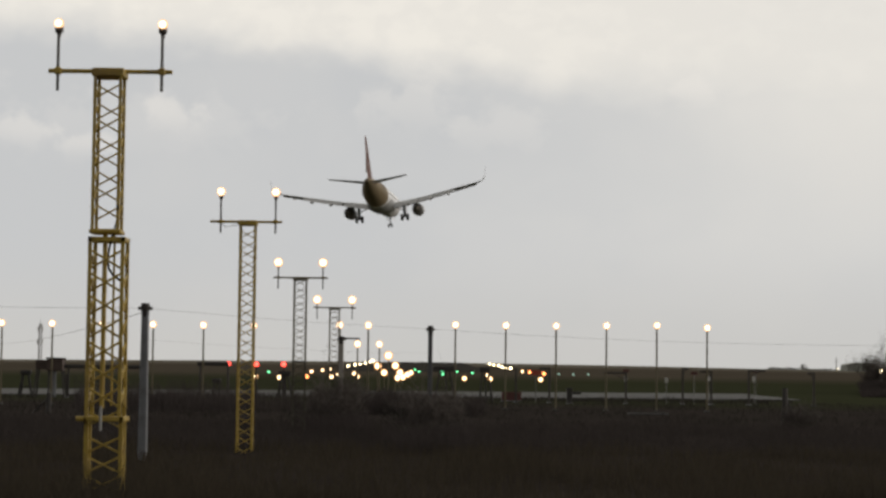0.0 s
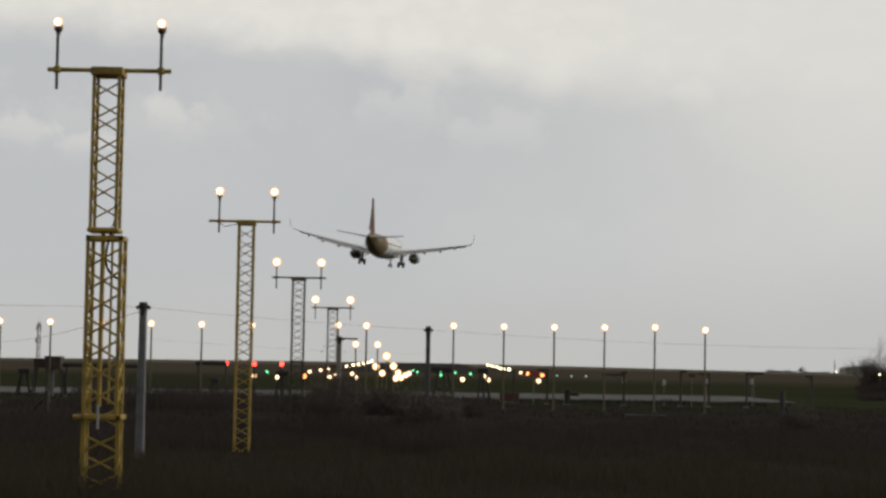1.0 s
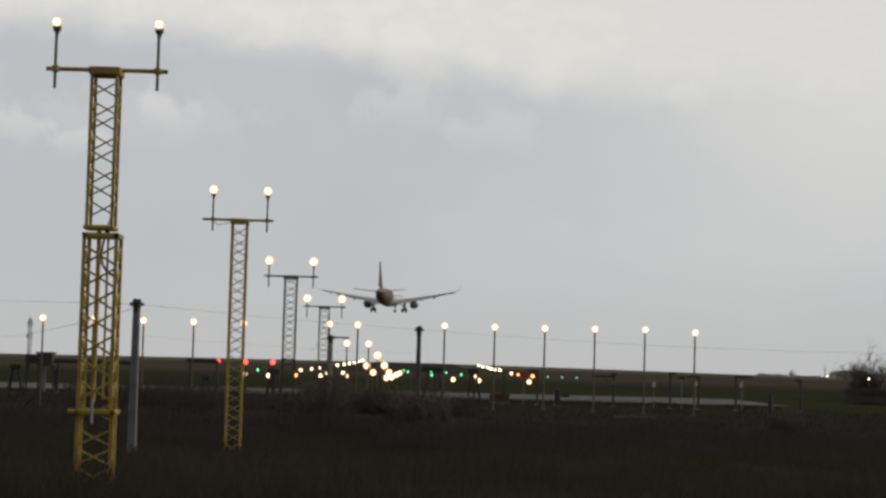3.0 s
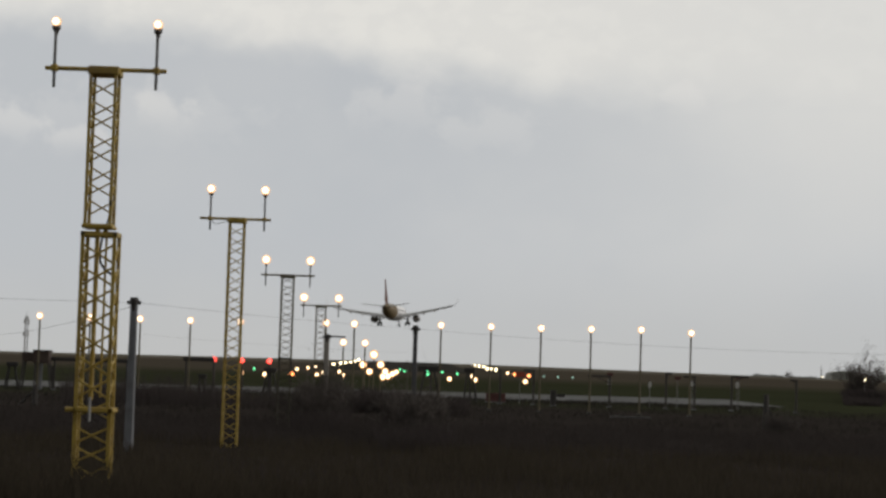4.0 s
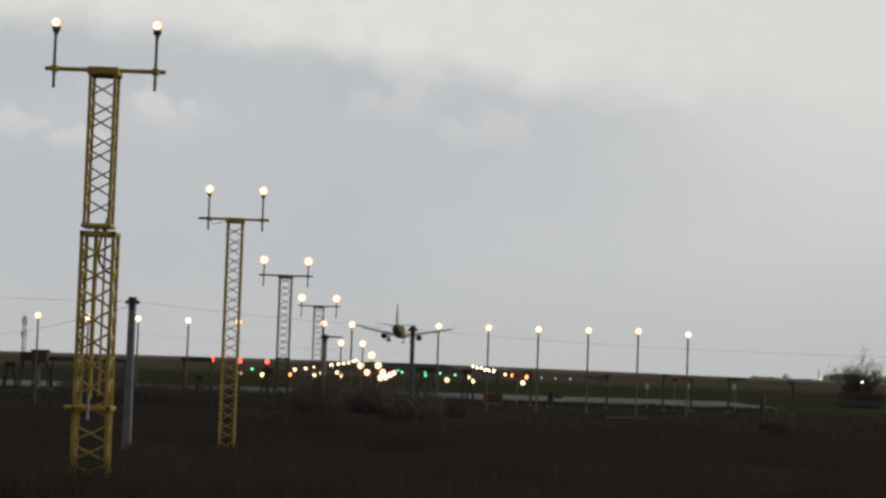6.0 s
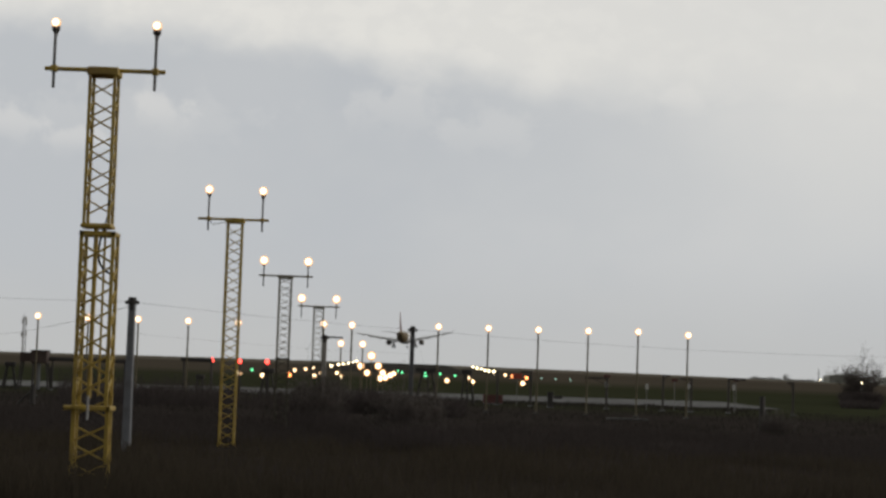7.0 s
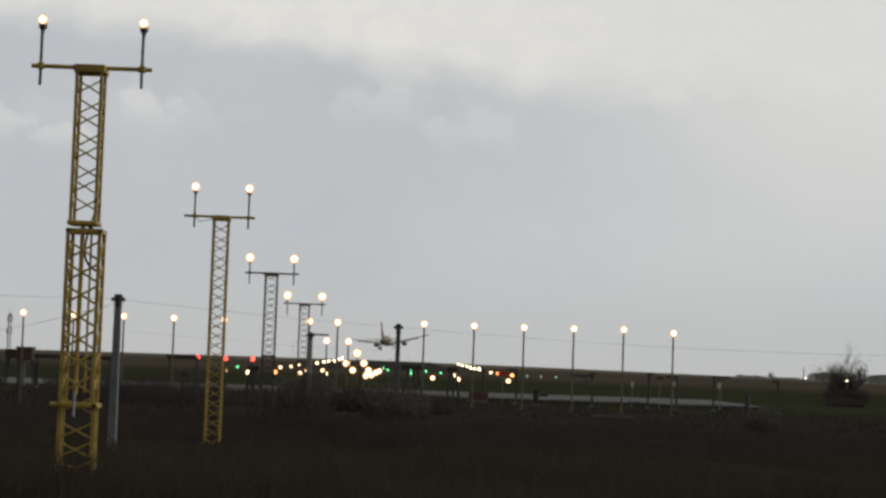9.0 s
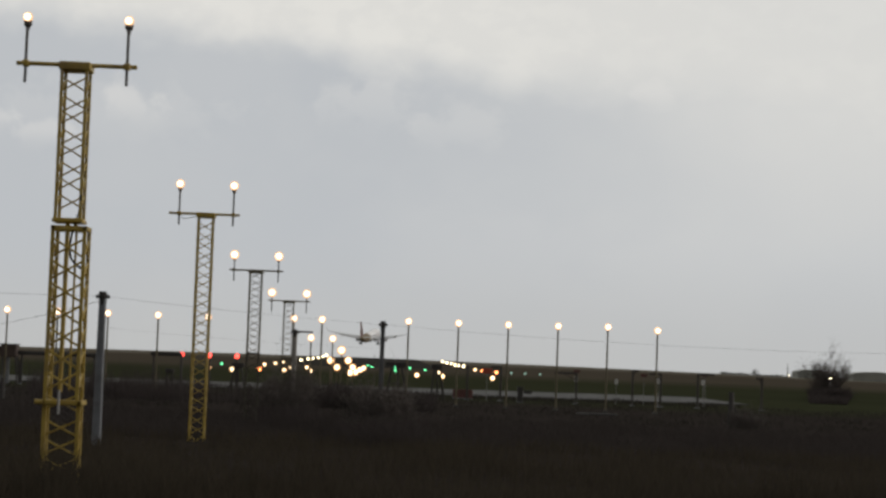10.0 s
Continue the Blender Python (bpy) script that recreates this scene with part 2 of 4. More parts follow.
PROFILE_Z = [0, 0, 0, 0.3, 0.8, 4.4, 12.6, -30]


def ground_z(x, y):
    """The field: level at the near end, rising gently to a crest beyond the runway's threshold."""
    z = np.interp(y, PROFILE_Y, PROFILE_Z)
    far = np.clip((y - 250) / 1050, 0, 1)
    bend = 1 - np.exp(-((x + 20) / 330.0) ** 2)
    return z - far * bend * (4.6 if x > -20 else 2.6)


def rough_z(x, y):
    near = max(0.0, 1 - max(y - 60, 0) / 150)
    lumps = 0.16 * noise.noise((x * 0.35, y * 0.2, 0)) + 0.10 * noise.noise((x * 0.9, y * 0.6, 3))
    return float(ground_z(x, y)) + near * lumps


def build_ground():
    ys = [-300, -100, -30] + list(np.arange(0, 130, 1.5)) + list(np.arange(130, 300, 8.0)) + list(np.arange(300, 1300, 30.0)) + list(np.arange(1300, 1700, 40.0)) + [1900, 2300, 3000, 4000, 4800]
    xs = [-3500, -1800, -900, -500, -350, -250, -180, -130, -90, -65] + list(np.arange(-50, 51, 2.0)) + [65, 90, 130, 180, 250, 350, 500, 900, 1800, 3500]
    s = Shape()
    verts = [(x, y, rough_z(x, y)) for y in ys for x in xs]
    n = len(xs)
    faces = [(j * n + i, j * n + i + 1, (j + 1) * n + i + 1, (j + 1) * n + i) for j in range(len(ys) - 1) for i in range(n - 1)]
    s.add(verts, faces)
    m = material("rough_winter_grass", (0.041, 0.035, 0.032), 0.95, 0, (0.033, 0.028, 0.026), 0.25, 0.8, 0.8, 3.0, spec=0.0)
    nt = m.node_tree
    b = nt.nodes["Principled BSDF"]
    near_colour = b.inputs["Base Color"].links[0].from_socket
    sep = nt.nodes.new("ShaderNodeSeparateXYZ")
    tc = nt.nodes.new("ShaderNodeTexCoord")
    wob = nt.nodes.new("ShaderNodeTexNoise")
    wob.inputs["Scale"].default_value = 0.03
    wob.inputs["Detail"].default_value = 6
    nt.links.new(tc.outputs["Object"], wob.inputs["Vector"])
    nt.links.new(tc.outputs["Object"], sep.inputs[0])
    shift = nt.nodes.new("ShaderNodeMath")
    shift.operation = "MULTIPLY_ADD"
    nt.links.new(wob.outputs["Fac"], shift.inputs[0])
    shift.inputs[1].default_value = 40
    nt.links.new(sep.outputs[1], shift.inputs[2])

    def zone(y0, y1, colour, before):
        r = nt.nodes.new("ShaderNodeMapRange")
        r.inputs["From Min"].default_value = y0
        r.inputs["From Max"].default_value = y1
        nt.links.new(shift.outputs[0], r.inputs["Value"])
        x = nt.nodes.new("ShaderNodeMix")
        x.data_type = "RGBA"
        nt.links.new(r.outputs[0], x.inputs["Factor"])
        nt.links.new(before, x.inputs[6])
        t = nt.nodes.new("ShaderNodeMix")
        t.data_type = "RGBA"
        nt.links.new(wob.outputs["Fac"], t.inputs["Factor"])
        t.inputs[6].default_value = (*colour, 1)
        t.inputs[7].default_value = (*(c * 0.6 for c in colour), 1)
        nt.links.new(t.outputs[2], x.inputs[7])
        return x.outputs[2]

    c = zone(190, 225, (0.045, 0.049, 0.028), near_colour)
    c = zone(420, 560, (0.092, 0.078, 0.060), c)
    # the farthest field is paler: haze near the crest put into its colour
    c = zone(900, 1000, (0.16, 0.145, 0.115), c)
    nt.links.new(c, b.inputs["Base Color"])
    ob = new("ground", s.mesh("ground", m, True))
    tagged(ob, "dark rough winter grass rising to a brown field", "ground", kind="structure")


build_ground()


def strip(name, xs, y_of, half, lift, mat, label, category):
    """A paved band laid on the ground along x."""
    s = Shape()
    rings = []
    for x in xs:
        y = y_of(x)
        rings.append([(x, y - half, ground_z(x, y - half) + lift), (x, y + half, ground_z(x, y + half) + lift),
                      (x, y + half, ground_z(x, y + half) - 0.3), (x, y - half, ground_z(x, y - half) - 0.3)])
    s.loft(rings)
    ob = new(name, s.mesh(name, mat))
    return tagged(ob, label, category, kind="structure")


strip("road", list(np.arange(-90, 41, 5.0)), lambda x: 242 + 0.25 * x, 22, 0.10, ASPHALT, "pale grey perimeter road across the grass", "road")


def build_runway():
    s = Shape()
    rings = []
    for y in np.arange(620, 1330, 20.0):
        zl, zr = ground_z(-29, y) + 0.15, ground_z(16, y) + 0.15
        rings.append([(-29, y, zl), (16, y, zr), (16, y, zr - 0.6), (-29, y, zl - 0.6)])
    s.loft(rings)
    ob = new("runway", s.mesh("runway", RUNWAY))
    tagged(ob, "dark asphalt runway climbing to the crest", "runway", kind="structure")


build_runway()

# ---------------------------------------------------------------- approach lights
GLOBE = [(math.sin(math.pi * k / 8), -math.cos(math.pi * k / 8)) for k in range(9)]


def globe(r, tall=1.05):
    return Shape().lathe([(max(s, 0.02) * r, c * r * tall) for s, c in GLOBE], 16)


def lamp_on(parent, x, z, r, glow_mat, label="glowing warm white lamp"):
    """Lamp head on a riser: a cup with a glowing lens."""
    head = part("lamp_head", Shape().lathe([(0.035, -0.22), (0.05, -0.14), (0.085, -0.10), (0.085, 0.0), (0.06, 0.02)], 12), LAMP_GREY, parent,
                "dark lamp housing", pose(x, 0, z))
    if callable(glow_mat):
        # lens made larger, so that its rim stands for the lamp's glare
        r *= 1.42
        glow_mat = glow_mat(r)
    part("lens", globe(r).mesh("lens", glow_mat, True), glow_mat, head, label, pose(0, -0.03, r * 0.5))
    return head


def build_mast(x, y, lamp_z, gap, lamp_r, drop, joint=None, width=0.5, paint=None, reach=(0.23, 0.23)):
    """Lattice approach mast with a cross arm and two lamps; joint: height of the change to the wide lower stage."""
    base = float(ground_z(x, y)) - 0.15
    top = lamp_z - drop - base
    paint = paint or YELLOW
    mast = thing("approach_light_mast", (x, y, base), ("yellow" if paint is YELLOW else "dull") + " lattice mast with two lit lamps on its cross arm", "light mast", "approach light masts")
    arm_z = top
    part("cross_arm", Shape().tube([(-gap / 2 - reach[0], 0, arm_z), (gap / 2 + reach[1], 0, arm_z)], 0.045, 10), paint, mast)
    part("head_plate", Shape().bevel_box((0, 0, arm_z - 0.05), (width + 0.14, width + 0.1, 0.17), 0.02), paint, mast)
    for sx in (-1, 1):
        px = sx * gap / 2
        part("riser", Shape().tube([(px, -0.05, arm_z - 0.4 - 0.7 * (0.93 - min(drop, 0.93))), (px, -0.05, arm_z + drop - 0.2)], 0.032, 8), GALV, mast, "grey riser pipe")
        part("clamp", Shape().bevel_box((px, -0.02, arm_z), (0.15, 0.16, 0.15), 0.03), paint, mast)
        lamp_on(mast, px, arm_z + drop - 0.55 * lamp_r, lamp_r, warm_lamp)

    def stage(z0, z1, w, bay, leg, wide=False, off=0.0, deep=None, thick=None, braced=None):
        """Four legs, cross braces on the face or in turn on front and back, and on both sides."""
        h = w / 2
        d = deep / 2 if deep else h
        for sx in (-1, 1):
            for sy in (-1, 1):
                part("leg", Shape().box((sx * h + off, sy * d, (z0 + z1) / 2), (leg, leg, z1 - z0)), paint, mast)
        z0, z1 = braced or (z0, z1)
        n = max(1, round((z1 - z0) / bay))
        bay = (z1 - z0) / n
        thick = thick or 0.018
        bar = Shape().tube([(-h, 0, -bay * 0.42), (h, 0, bay * 0.42)], thick, 5).mesh("brace", paint)
        back = Shape().tube([(h, 0, -bay * 0.42), (-h, 0, bay * 0.42)], thick, 5).mesh("brace", paint)
        side_bar = Shape().tube([(-d, 0, -bay * 0.42), (d, 0, bay * 0.42)], thick, 5).mesh("brace", paint)
        side_back = Shape().tube([(d, 0, -bay * 0.42), (-d, 0, bay * 0.42)], thick, 5).mesh("brace", paint)
        for i in range(n):
            z = z1 - (i + 0.5) * bay
            cross_face = 0 if wide else (0, 180)[i % 2]
            for a in (cross_face, 90, 270):
                face = pose(off, 0, z, 0, 0, a) @ pose(0, -h if a % 180 else -d, 0)
                part("brace", side_bar if a % 180 else bar, paint, mast, m=face)
                part("brace", side_back if a % 180 else back, paint, mast, m=face)

    if joint is None:
        if paint is YELLOW:
            part("lead", Shape().tube([(-gap / 2 + 0.04, -0.05, arm_z - 0.06), (-gap / 2 + 0.18, -0.05, arm_z - 0.2), (-gap / 2 + 0.42, -0.05, arm_z - 0.14), (-width / 2, -0.05, arm_z - 0.08)], 0.012, 6), CABLE, mast, "slack black lead")
            stage(0, top - 0.1, width, 0.342, 0.055, braced=(0.1, top - 0.28))
        else:
            # colour darkened below an added step and plate, so the lower mast fades out
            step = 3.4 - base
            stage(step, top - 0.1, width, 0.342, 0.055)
            part("joint_plate", Shape().bevel_box((0, 0, step), (width + 0.1, width + 0.1, 0.08), 0.02), DARK_OLIVE, mast)
            paint = DARK_OLIVE
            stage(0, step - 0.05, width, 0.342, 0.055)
        return mast
    j = joint - base
    stage(j, top - 0.1, width, 0.338, 0.06, braced=(top - 2.965, top - 0.261))
    part("collar", Shape().bevel_box((0, 0, j - 0.02), (width + 0.12, width + 0.12, 0.09), 0.02), paint, mast)
    stage(1.95, j - 0.14, 0.64, 0.45, 0.07, True, 0.05, None, 0.024, (2.145, 5.295))
    for sx, sy in ((-1, -1), (1, -1), (1, 1), (-1, 1)):
        part("cap_rail", Shape().box((sx * 0.32 + 0.05 if sx * sy > 0 else 0.05, 0 if sx * sy > 0 else sy * 0.32, j - 0.18), (0.08, 0.72, 0.09) if sx * sy > 0 else (0.72, 0.08, 0.09)), paint, mast)
    part("inner_pole", Shape().tube([(-0.01, -0.1, 2.15), (-0.01, -0.1, j + 0.02)], 0.047, 10), paint, mast)
    part("inner_pole", Shape().tube([(0.14, 0.12, 2.2), (0.14, 0.12, j + 0.02)], 0.024, 8), paint, mast)
    for k, a in enumerate((0, 90, 180, 270)):
        part("collar_beam", Shape().bevel_box((0, -0.36, 0), (0.82, 0.10, 0.10), 0.015), paint, mast, m=pose(0.06, 0, 1.95, 0, 0, a))
    part("collar_pin", Shape().tube([(-0.46, -0.38, 1.95), (-0.3, -0.38, 1.95)], 0.05, 8), paint, mast)
    part("guide_pipe", Shape().tube([(0.03, -0.46, 1.72), (0.03, -0.46, 2.2)], 0.028, 8), STEEL, mast, "pale steel guide pipe")
    stage(0, 1.92, 0.68, 0.385, 0.08, True, 0.05, 0.36, 0.022, (0.09, 1.63))
    for a in (-1, 1):
        part("brace", Shape().tube([(0.05 - 0.34 * a, -0.34, 1.79), (0.05 + 0.34 * a, -0.34, 2.11)], 0.018, 5), paint, mast)
    cable = [(0.25, -0.29, j + 0.5), (0.25, -0.24, j + 0.3), (0.15, -0.12, j - 0.03), (0.06, 0.02, j - 0.3), (0.02, 0.04, j - 0.55), (0.06, 0.0, j - 0.75), (0.17, -0.08, j - 0.9), (0.31, -0.14, j - 0.98)]
    part("cable", Shape().tube(cable, 0.024, 6), CABLE, mast, "slack black cable")
    return mast


build_mast(-6.605, 42, 9.61, 2.065, 0.072, 0.93, joint=5.5, reach=(0.19, 0.20))
build_mast(-6.55, 72, 8.94, 1.873, 0.108, 1.0, reach=(0.36, 0.22))
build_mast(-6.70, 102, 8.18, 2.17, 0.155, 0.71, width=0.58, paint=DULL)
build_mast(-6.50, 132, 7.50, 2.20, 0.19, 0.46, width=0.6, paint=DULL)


def build_pole_lamp(x, y, z, r, glow_mat, label, group, width=0.075, name="approach_lamp_pole", paint=None):
    base = float(ground_z(x, y)) - 0.1
    p = thing(name, (x, y, base), label, "lamp pole", group)
    part("pole", Shape().tube([(0, 0, 0), (0, 0, z - base - 0.15)], [width, width * 0.85], 8), paint or POLE_PAINT, p, "slim dull ochre pole" if paint is None else "dark post")
    part("footing", Shape().bevel_box((0, 0, 0.1), (0.4, 0.4, 0.3), 0.04), ASPHALT, p, "concrete footing")
    lamp_on(p, 0, z - base, r, glow_mat)
    return p


# the crossbar of single lamps on poles, two units clear of the centre
for k in [i for i in range(-8, 8) if abs(i) >= 2]:
    build_pole_lamp(-6.4 + 3.89 * k, 162, 6.64 + {4: 0.05, 5: 0.10, 6: 0.17, 7: 0.03}.get(k, -0.2 if k < 0 else 0.04), 0.19, warm_lamp, "lit lamp on a slim dull ochre pole in the crossbar row", "crossbar lamps")
for y, z, dx, r in ((162, 6.86, 1.1, 0.20), (192, 5.87, 1.0, 0.23)):
    for sx in (-1, 1):
        build_pole_lamp(-6.5 + (0.05 if y < 180 else 0.2) + sx * dx, y, z - 0.3, r, warm_lamp, "lit lamp on a dull ochre pole on the approach centreline", "centreline lamps")


for x, y, z in ((-5.15, 222, 5.0), (-7.11, 252, 4.05), (-5.00, 252, 4.12), (-7.08, 282, 3.33), (-4.95, 282, 3.40)):
    build_pole_lamp(x, y, z - 0.2, 0.32, far_lamp, "lit warm lamp on a short pole on the approach centreline", "centreline lamps")

# ---------------------------------------------------------------- airport ground lights
def field_lamps(name, places, r, glow_mat, label, group):
    if callable(glow_mat):
        # oversized lens again, with the halo painted on its rim
        r *= 1.2
        glow_mat = glow_mat(r)
    lens = globe(r, 1.0).mesh("lens", glow_mat, True)
    for x, y, z in places:
        base = float(ground_z(x, y)) - 0.05
        p = thing(name, (x, y, base), label, "ground light", group)
        part("stake", Shape().tube([(0, 0, 0), (0, 0, max(z - base, 0.2))], 0.04, 6), GALV, p)
        part("lens", lens, glow_mat, p, "", pose(0, 0, max(z - base, 0.2)))


CENTRE_LAMPS = [
    (-6.0, 321, 2.72),
    (-5.4, 332, 2.84),
    (-5.3, 378, 3.31),
    (-5.2, 421, 3.76),
]
FIELD_WHITE = [
    (-31.7, 367, 2.70),
    (-26.4, 352, 2.55),
    (-29.3, 490, 3.97),
    (-29.6, 542, 4.50),
    (-30.6, 601, 5.11),
    (-18.7, 372, 2.75),
    (-19.9, 423, 3.27),
    (-17.8, 450, 3.55),
    (-14.3, 378, 2.81),
    (4.9, 370, 2.73),
    (10.6, 447, 3.52),
    (9.3, 365, 2.68),
    (18.1, 365, 2.68),
    (23.9, 583, 4.92),
]
FIELD_GREEN = [
    (-37.3, 465, 3.71),
    (-6.3, 600, 5.10),
    (-4.5, 535, 4.43),
    (1.5, 566, 4.75),
    (1.3, 453, 3.58),
    (5.3, 540, 4.48),
    (8.5, 499, 4.06),
    (29.3, 501, 4.08),
    (32.5, 498, 4.04),
    (35.8, 495, 4.02),
]
FIELD_AMBER = [
    (-23.5, 377, 2.80),
    (24.3, 546, 4.54),
    (25.8, 503, 4.10),
]
EDGE_LAMPS = [
    (-33.1, 782, 6.93),
    (-34.1, 874, 8.01),
    (-34.2, 933, 8.70),
    (-34.2, 1001, 9.50),
    (-36.7, 1146, 11.20),
    (-27.4, 900, 9.89),
    (27.4, 1082, 10.45),
    (26.7, 978, 9.22),
    (27.7, 940, 8.78),
    (25.7, 821, 7.39),
    (26.1, 792, 7.04),
    (27.2, 768, 6.76),
]
field_lamps("centreline_lamp", CENTRE_LAMPS, 0.46, far_lamp, "glowing warm lamp on a short stake in the grass", "centreline lamps")
field_lamps("field_lamp", FIELD_WHITE, 0.38, far_lamp, "small warm white lamp on a short stake", "field lamps")
field_lamps("threshold_lamp", [q for q in FIELD_GREEN if q[0] < 9.0], 0.25, LIGHT_GREEN, "small green threshold lamp on a short stake", "threshold lamps")
field_lamps("threshold_lamp", [q for q in FIELD_GREEN if q[0] >= 9.0], 0.22, LIGHT_PALE_GREEN, "small faint pale green lamp on a short stake", "threshold lamps")
field_lamps("side_lamp", FIELD_AMBER, 0.40, LIGHT_AMBER, "small orange red lamp on a short stake", "side lamps")
field_lamps("runway_edge_lamp", EDGE_LAMPS, 0.52, LIGHT_WHITE, "small pale white runway edge lamp", "runway edge lamps")

# ---------------------------------------------------------------- airliner (nose towards +y, wheels at y = 0)
AIR_WHITE = material("white_aircraft_paint", (0.86, 0.86, 0.86), 0.35, 0, (0.82, 0.82, 0.82), 0.4, 0.5)
AIR_OCHRE = material("ochre_aircraft_paint", (0.25, 0.195, 0.12), 0.6, 0, (0.20, 0.155, 0.095), 0.4, 0.5, spec=0.3)
# wing and nacelle greys are lightened to stand in for aerial haze
AIR_GREY = material("grey_wing_paint", (0.47, 0.475, 0.48), 0.45, 0, (0.40, 0.405, 0.41), 0.5, 0.6)
AIR_RED = material("dark_red_tail_paint", (0.19, 0.115, 0.10), 0.6, 0, (0.15, 0.09, 0.08), 0.4, 0.5, spec=0.15)
NACELLE = material("dark_grey_nacelle_paint", (0.30, 0.295, 0.295), 0.4, 0, (0.24, 0.235, 0.235), 0.6, 0.6)
METAL = material("bare_exhaust_metal", (0.36, 0.33, 0.30), 0.45, 0.5, scale=2)
TYRE = material("black_tyre_rubber", (0.035, 0.035, 0.035), 0.85, 0, scale=5)
GLASS = material("dark_cabin_glass", (0.015, 0.017, 0.02), 0.12, 0, scale=2)


def ring_at(y, r, zc, squash=1.0, n=28):
    return [(r * math.cos(2 * math.pi * k / n), y, zc + squash * r * math.sin(2 * math.pi * k / n)) for k in range(n)]


def wing_section(x, y_lead, z, chord, thick, n=9):
    """A closed aerofoil outline in a plane of constant x."""
    top, low = [], []
    for i in range(n):
        s = i / (n - 1)
        t = thick * chord * (2.97 * math.sqrt(s) - 1.26 * s - 3.52 * s * s + 2.84 * s ** 3 - 1.0 * s ** 4)
        camber = 0.02 * chord * 4 * s * (1 - s)
        top.append((x, y_lead - s * chord, z + camber + t))
        low.append((x, y_lead - s * chord, z + camber - t * 0.8))
    return top + low[-2:0:-1]


def build_airliner():
    a = thing("airliner", (0, 346, 32), "white twin-engine airliner on final approach with landing gear down", "aircraft", kind="")
    # fuselage: nose to tail stations (y, radius, centre height)
    nose = [(17.7, 0.12, -0.55), (17.4, 0.55, -0.5), (16.8, 1.0, -0.4), (15.9, 1.4, -0.25), (14.6, 1.75, -0.1), (13.0, 1.94, 0), (11.0, 1.98, 0)]
    mid = [(y, 1.98, 0) for y in (11.0, 6, 1, -4, -7.0)]
    tail = [(-7.0, 1.98, 0), (-9.5, 1.90, 0.08), (-12, 1.68, 0.28), (-14.5, 1.34, 0.55), (-16.5, 1.0, 0.80), (-18.2, 0.66, 0.98), (-19.3, 0.40, 1.08), (-19.85, 0.22, 1.12)]
    part("nose", Shape().loft([ring_at(*s) for s in nose]), AIR_WHITE, a, smooth=True)
    part("fuselage", Shape().loft([ring_at(*s) for s in mid]), AIR_WHITE, a, smooth=True)
    part("rear_fuselage", Shape().loft([ring_at(*s) for s in tail]), AIR_OCHRE, a, "ochre painted rear fuselage", smooth=True)
    part("tail_pipe", Shape().lathe([(0.20, -19.8), (0.17, -20.1), (0.1, -20.1), (0.1, -19.9)], 12, "y", (0, 0, 1.12)), METAL, a, "bare metal exhaust of the tail cone")
    part("belly_fairing", Shape().loft([ring_at(y, r, -0.95, 0.62) for y, r in ((6.6, 0.6), (5.4, 1.6), (3, 2.2), (0, 2.3), (-3, 2.15), (-5.2, 1.5), (-6.6, 0.6))]), AIR_GREY, a, "grey belly fairing", smooth=True)
    part("windscreen", Shape().loft([ring_at(16.55, 1.08, -0.06, 0.5), ring_at(15.7, 1.44, 0.22, 0.75)]), GLASS, a, "dark cockpit glass")
    pane = Shape().bevel_box((0, 0, 0), (0.02, 0.23, 0.33), 0.006).mesh("cabin_window", GLASS)
    for sx in (-1, 1):
        for i in range(36):
            part("cabin_window", pane, GLASS, a, m=pose(sx * 1.921, 12.2 - i * 0.53, 0.45, 0, -sx * 13))
        for y, h in ((12.9, 1.85), (-11.3, 1.7)):
            part("door", Shape().bevel_box((0, 0, 0), (0.03, 0.82, h), 0.01), AIR_WHITE if y > 0 else AIR_OCHRE, a, "cabin door outline", pose(sx * (1.93 if y > 0 else 1.76), y, 0.25 if y > 0 else 0.4))
    # tail
    part("tailfin", Shape().loft([[(z_, y_, x_) for x_, y_, z_ in wing_section(h, y0, 0, c, 0.032)] for h, y0, c in ((1.6, -12.6, 6.2), (2.4, -13.6, 5.3), (5.0, -15.5, 4.0), (8.0, -17.7, 2.4), (8.15, -18.1, 1.9))]),
         AIR_RED, a, "dark red tailfin", smooth=True)
    part("rudder", Shape().box((0, -19.0, 4.9), (0.10, 0.9, 5.2), Matrix.Rotation(radians(-17), 3, "X")), AIR_RED, a)
    for sx in (-1, 1):
        part("tailplane", Shape().loft([wing_section(sx * x, y0, z, c, 0.05) for x, y0, z, c in ((0.5, -14.6, 1.05, 3.9), (1.6, -15.3, 1.16, 3.4), (6.0, -17.9, 1.66, 1.6), (6.25, -18.3, 1.70, 1.1))]), AIR_GREY, a, smooth=True)
        part("elevator", Shape().loft([[(sx * x, y, z + 0.06), (sx * x, y - c, z), (sx * x, y, z - 0.06)] for x, y, z, c in ((1.3, -18.35, 1.10, 0.85), (5.9, -19.35, 1.60, 0.5))]), AIR_GREY, a)
        # wing: root to tip, then the upturned tip
        part("wing", Shape().loft([wing_section(sx * x, y0, z, c, t) for x, y0, z, c, t in
                                   ((0.6, 6.5, -1.1, 6.9, 0.07), (2.0, 5.7, -0.95, 6.1, 0.07), (6.4, 3.3, -0.25, 3.9, 0.06), (11.5, 0.6, 0.62, 2.7, 0.055), (15.2, -1.3, 1.28, 1.95, 0.05), (16.9, -2.2, 1.6, 1.6, 0.05))]),
             AIR_GREY, a, "grey wing", smooth=True)
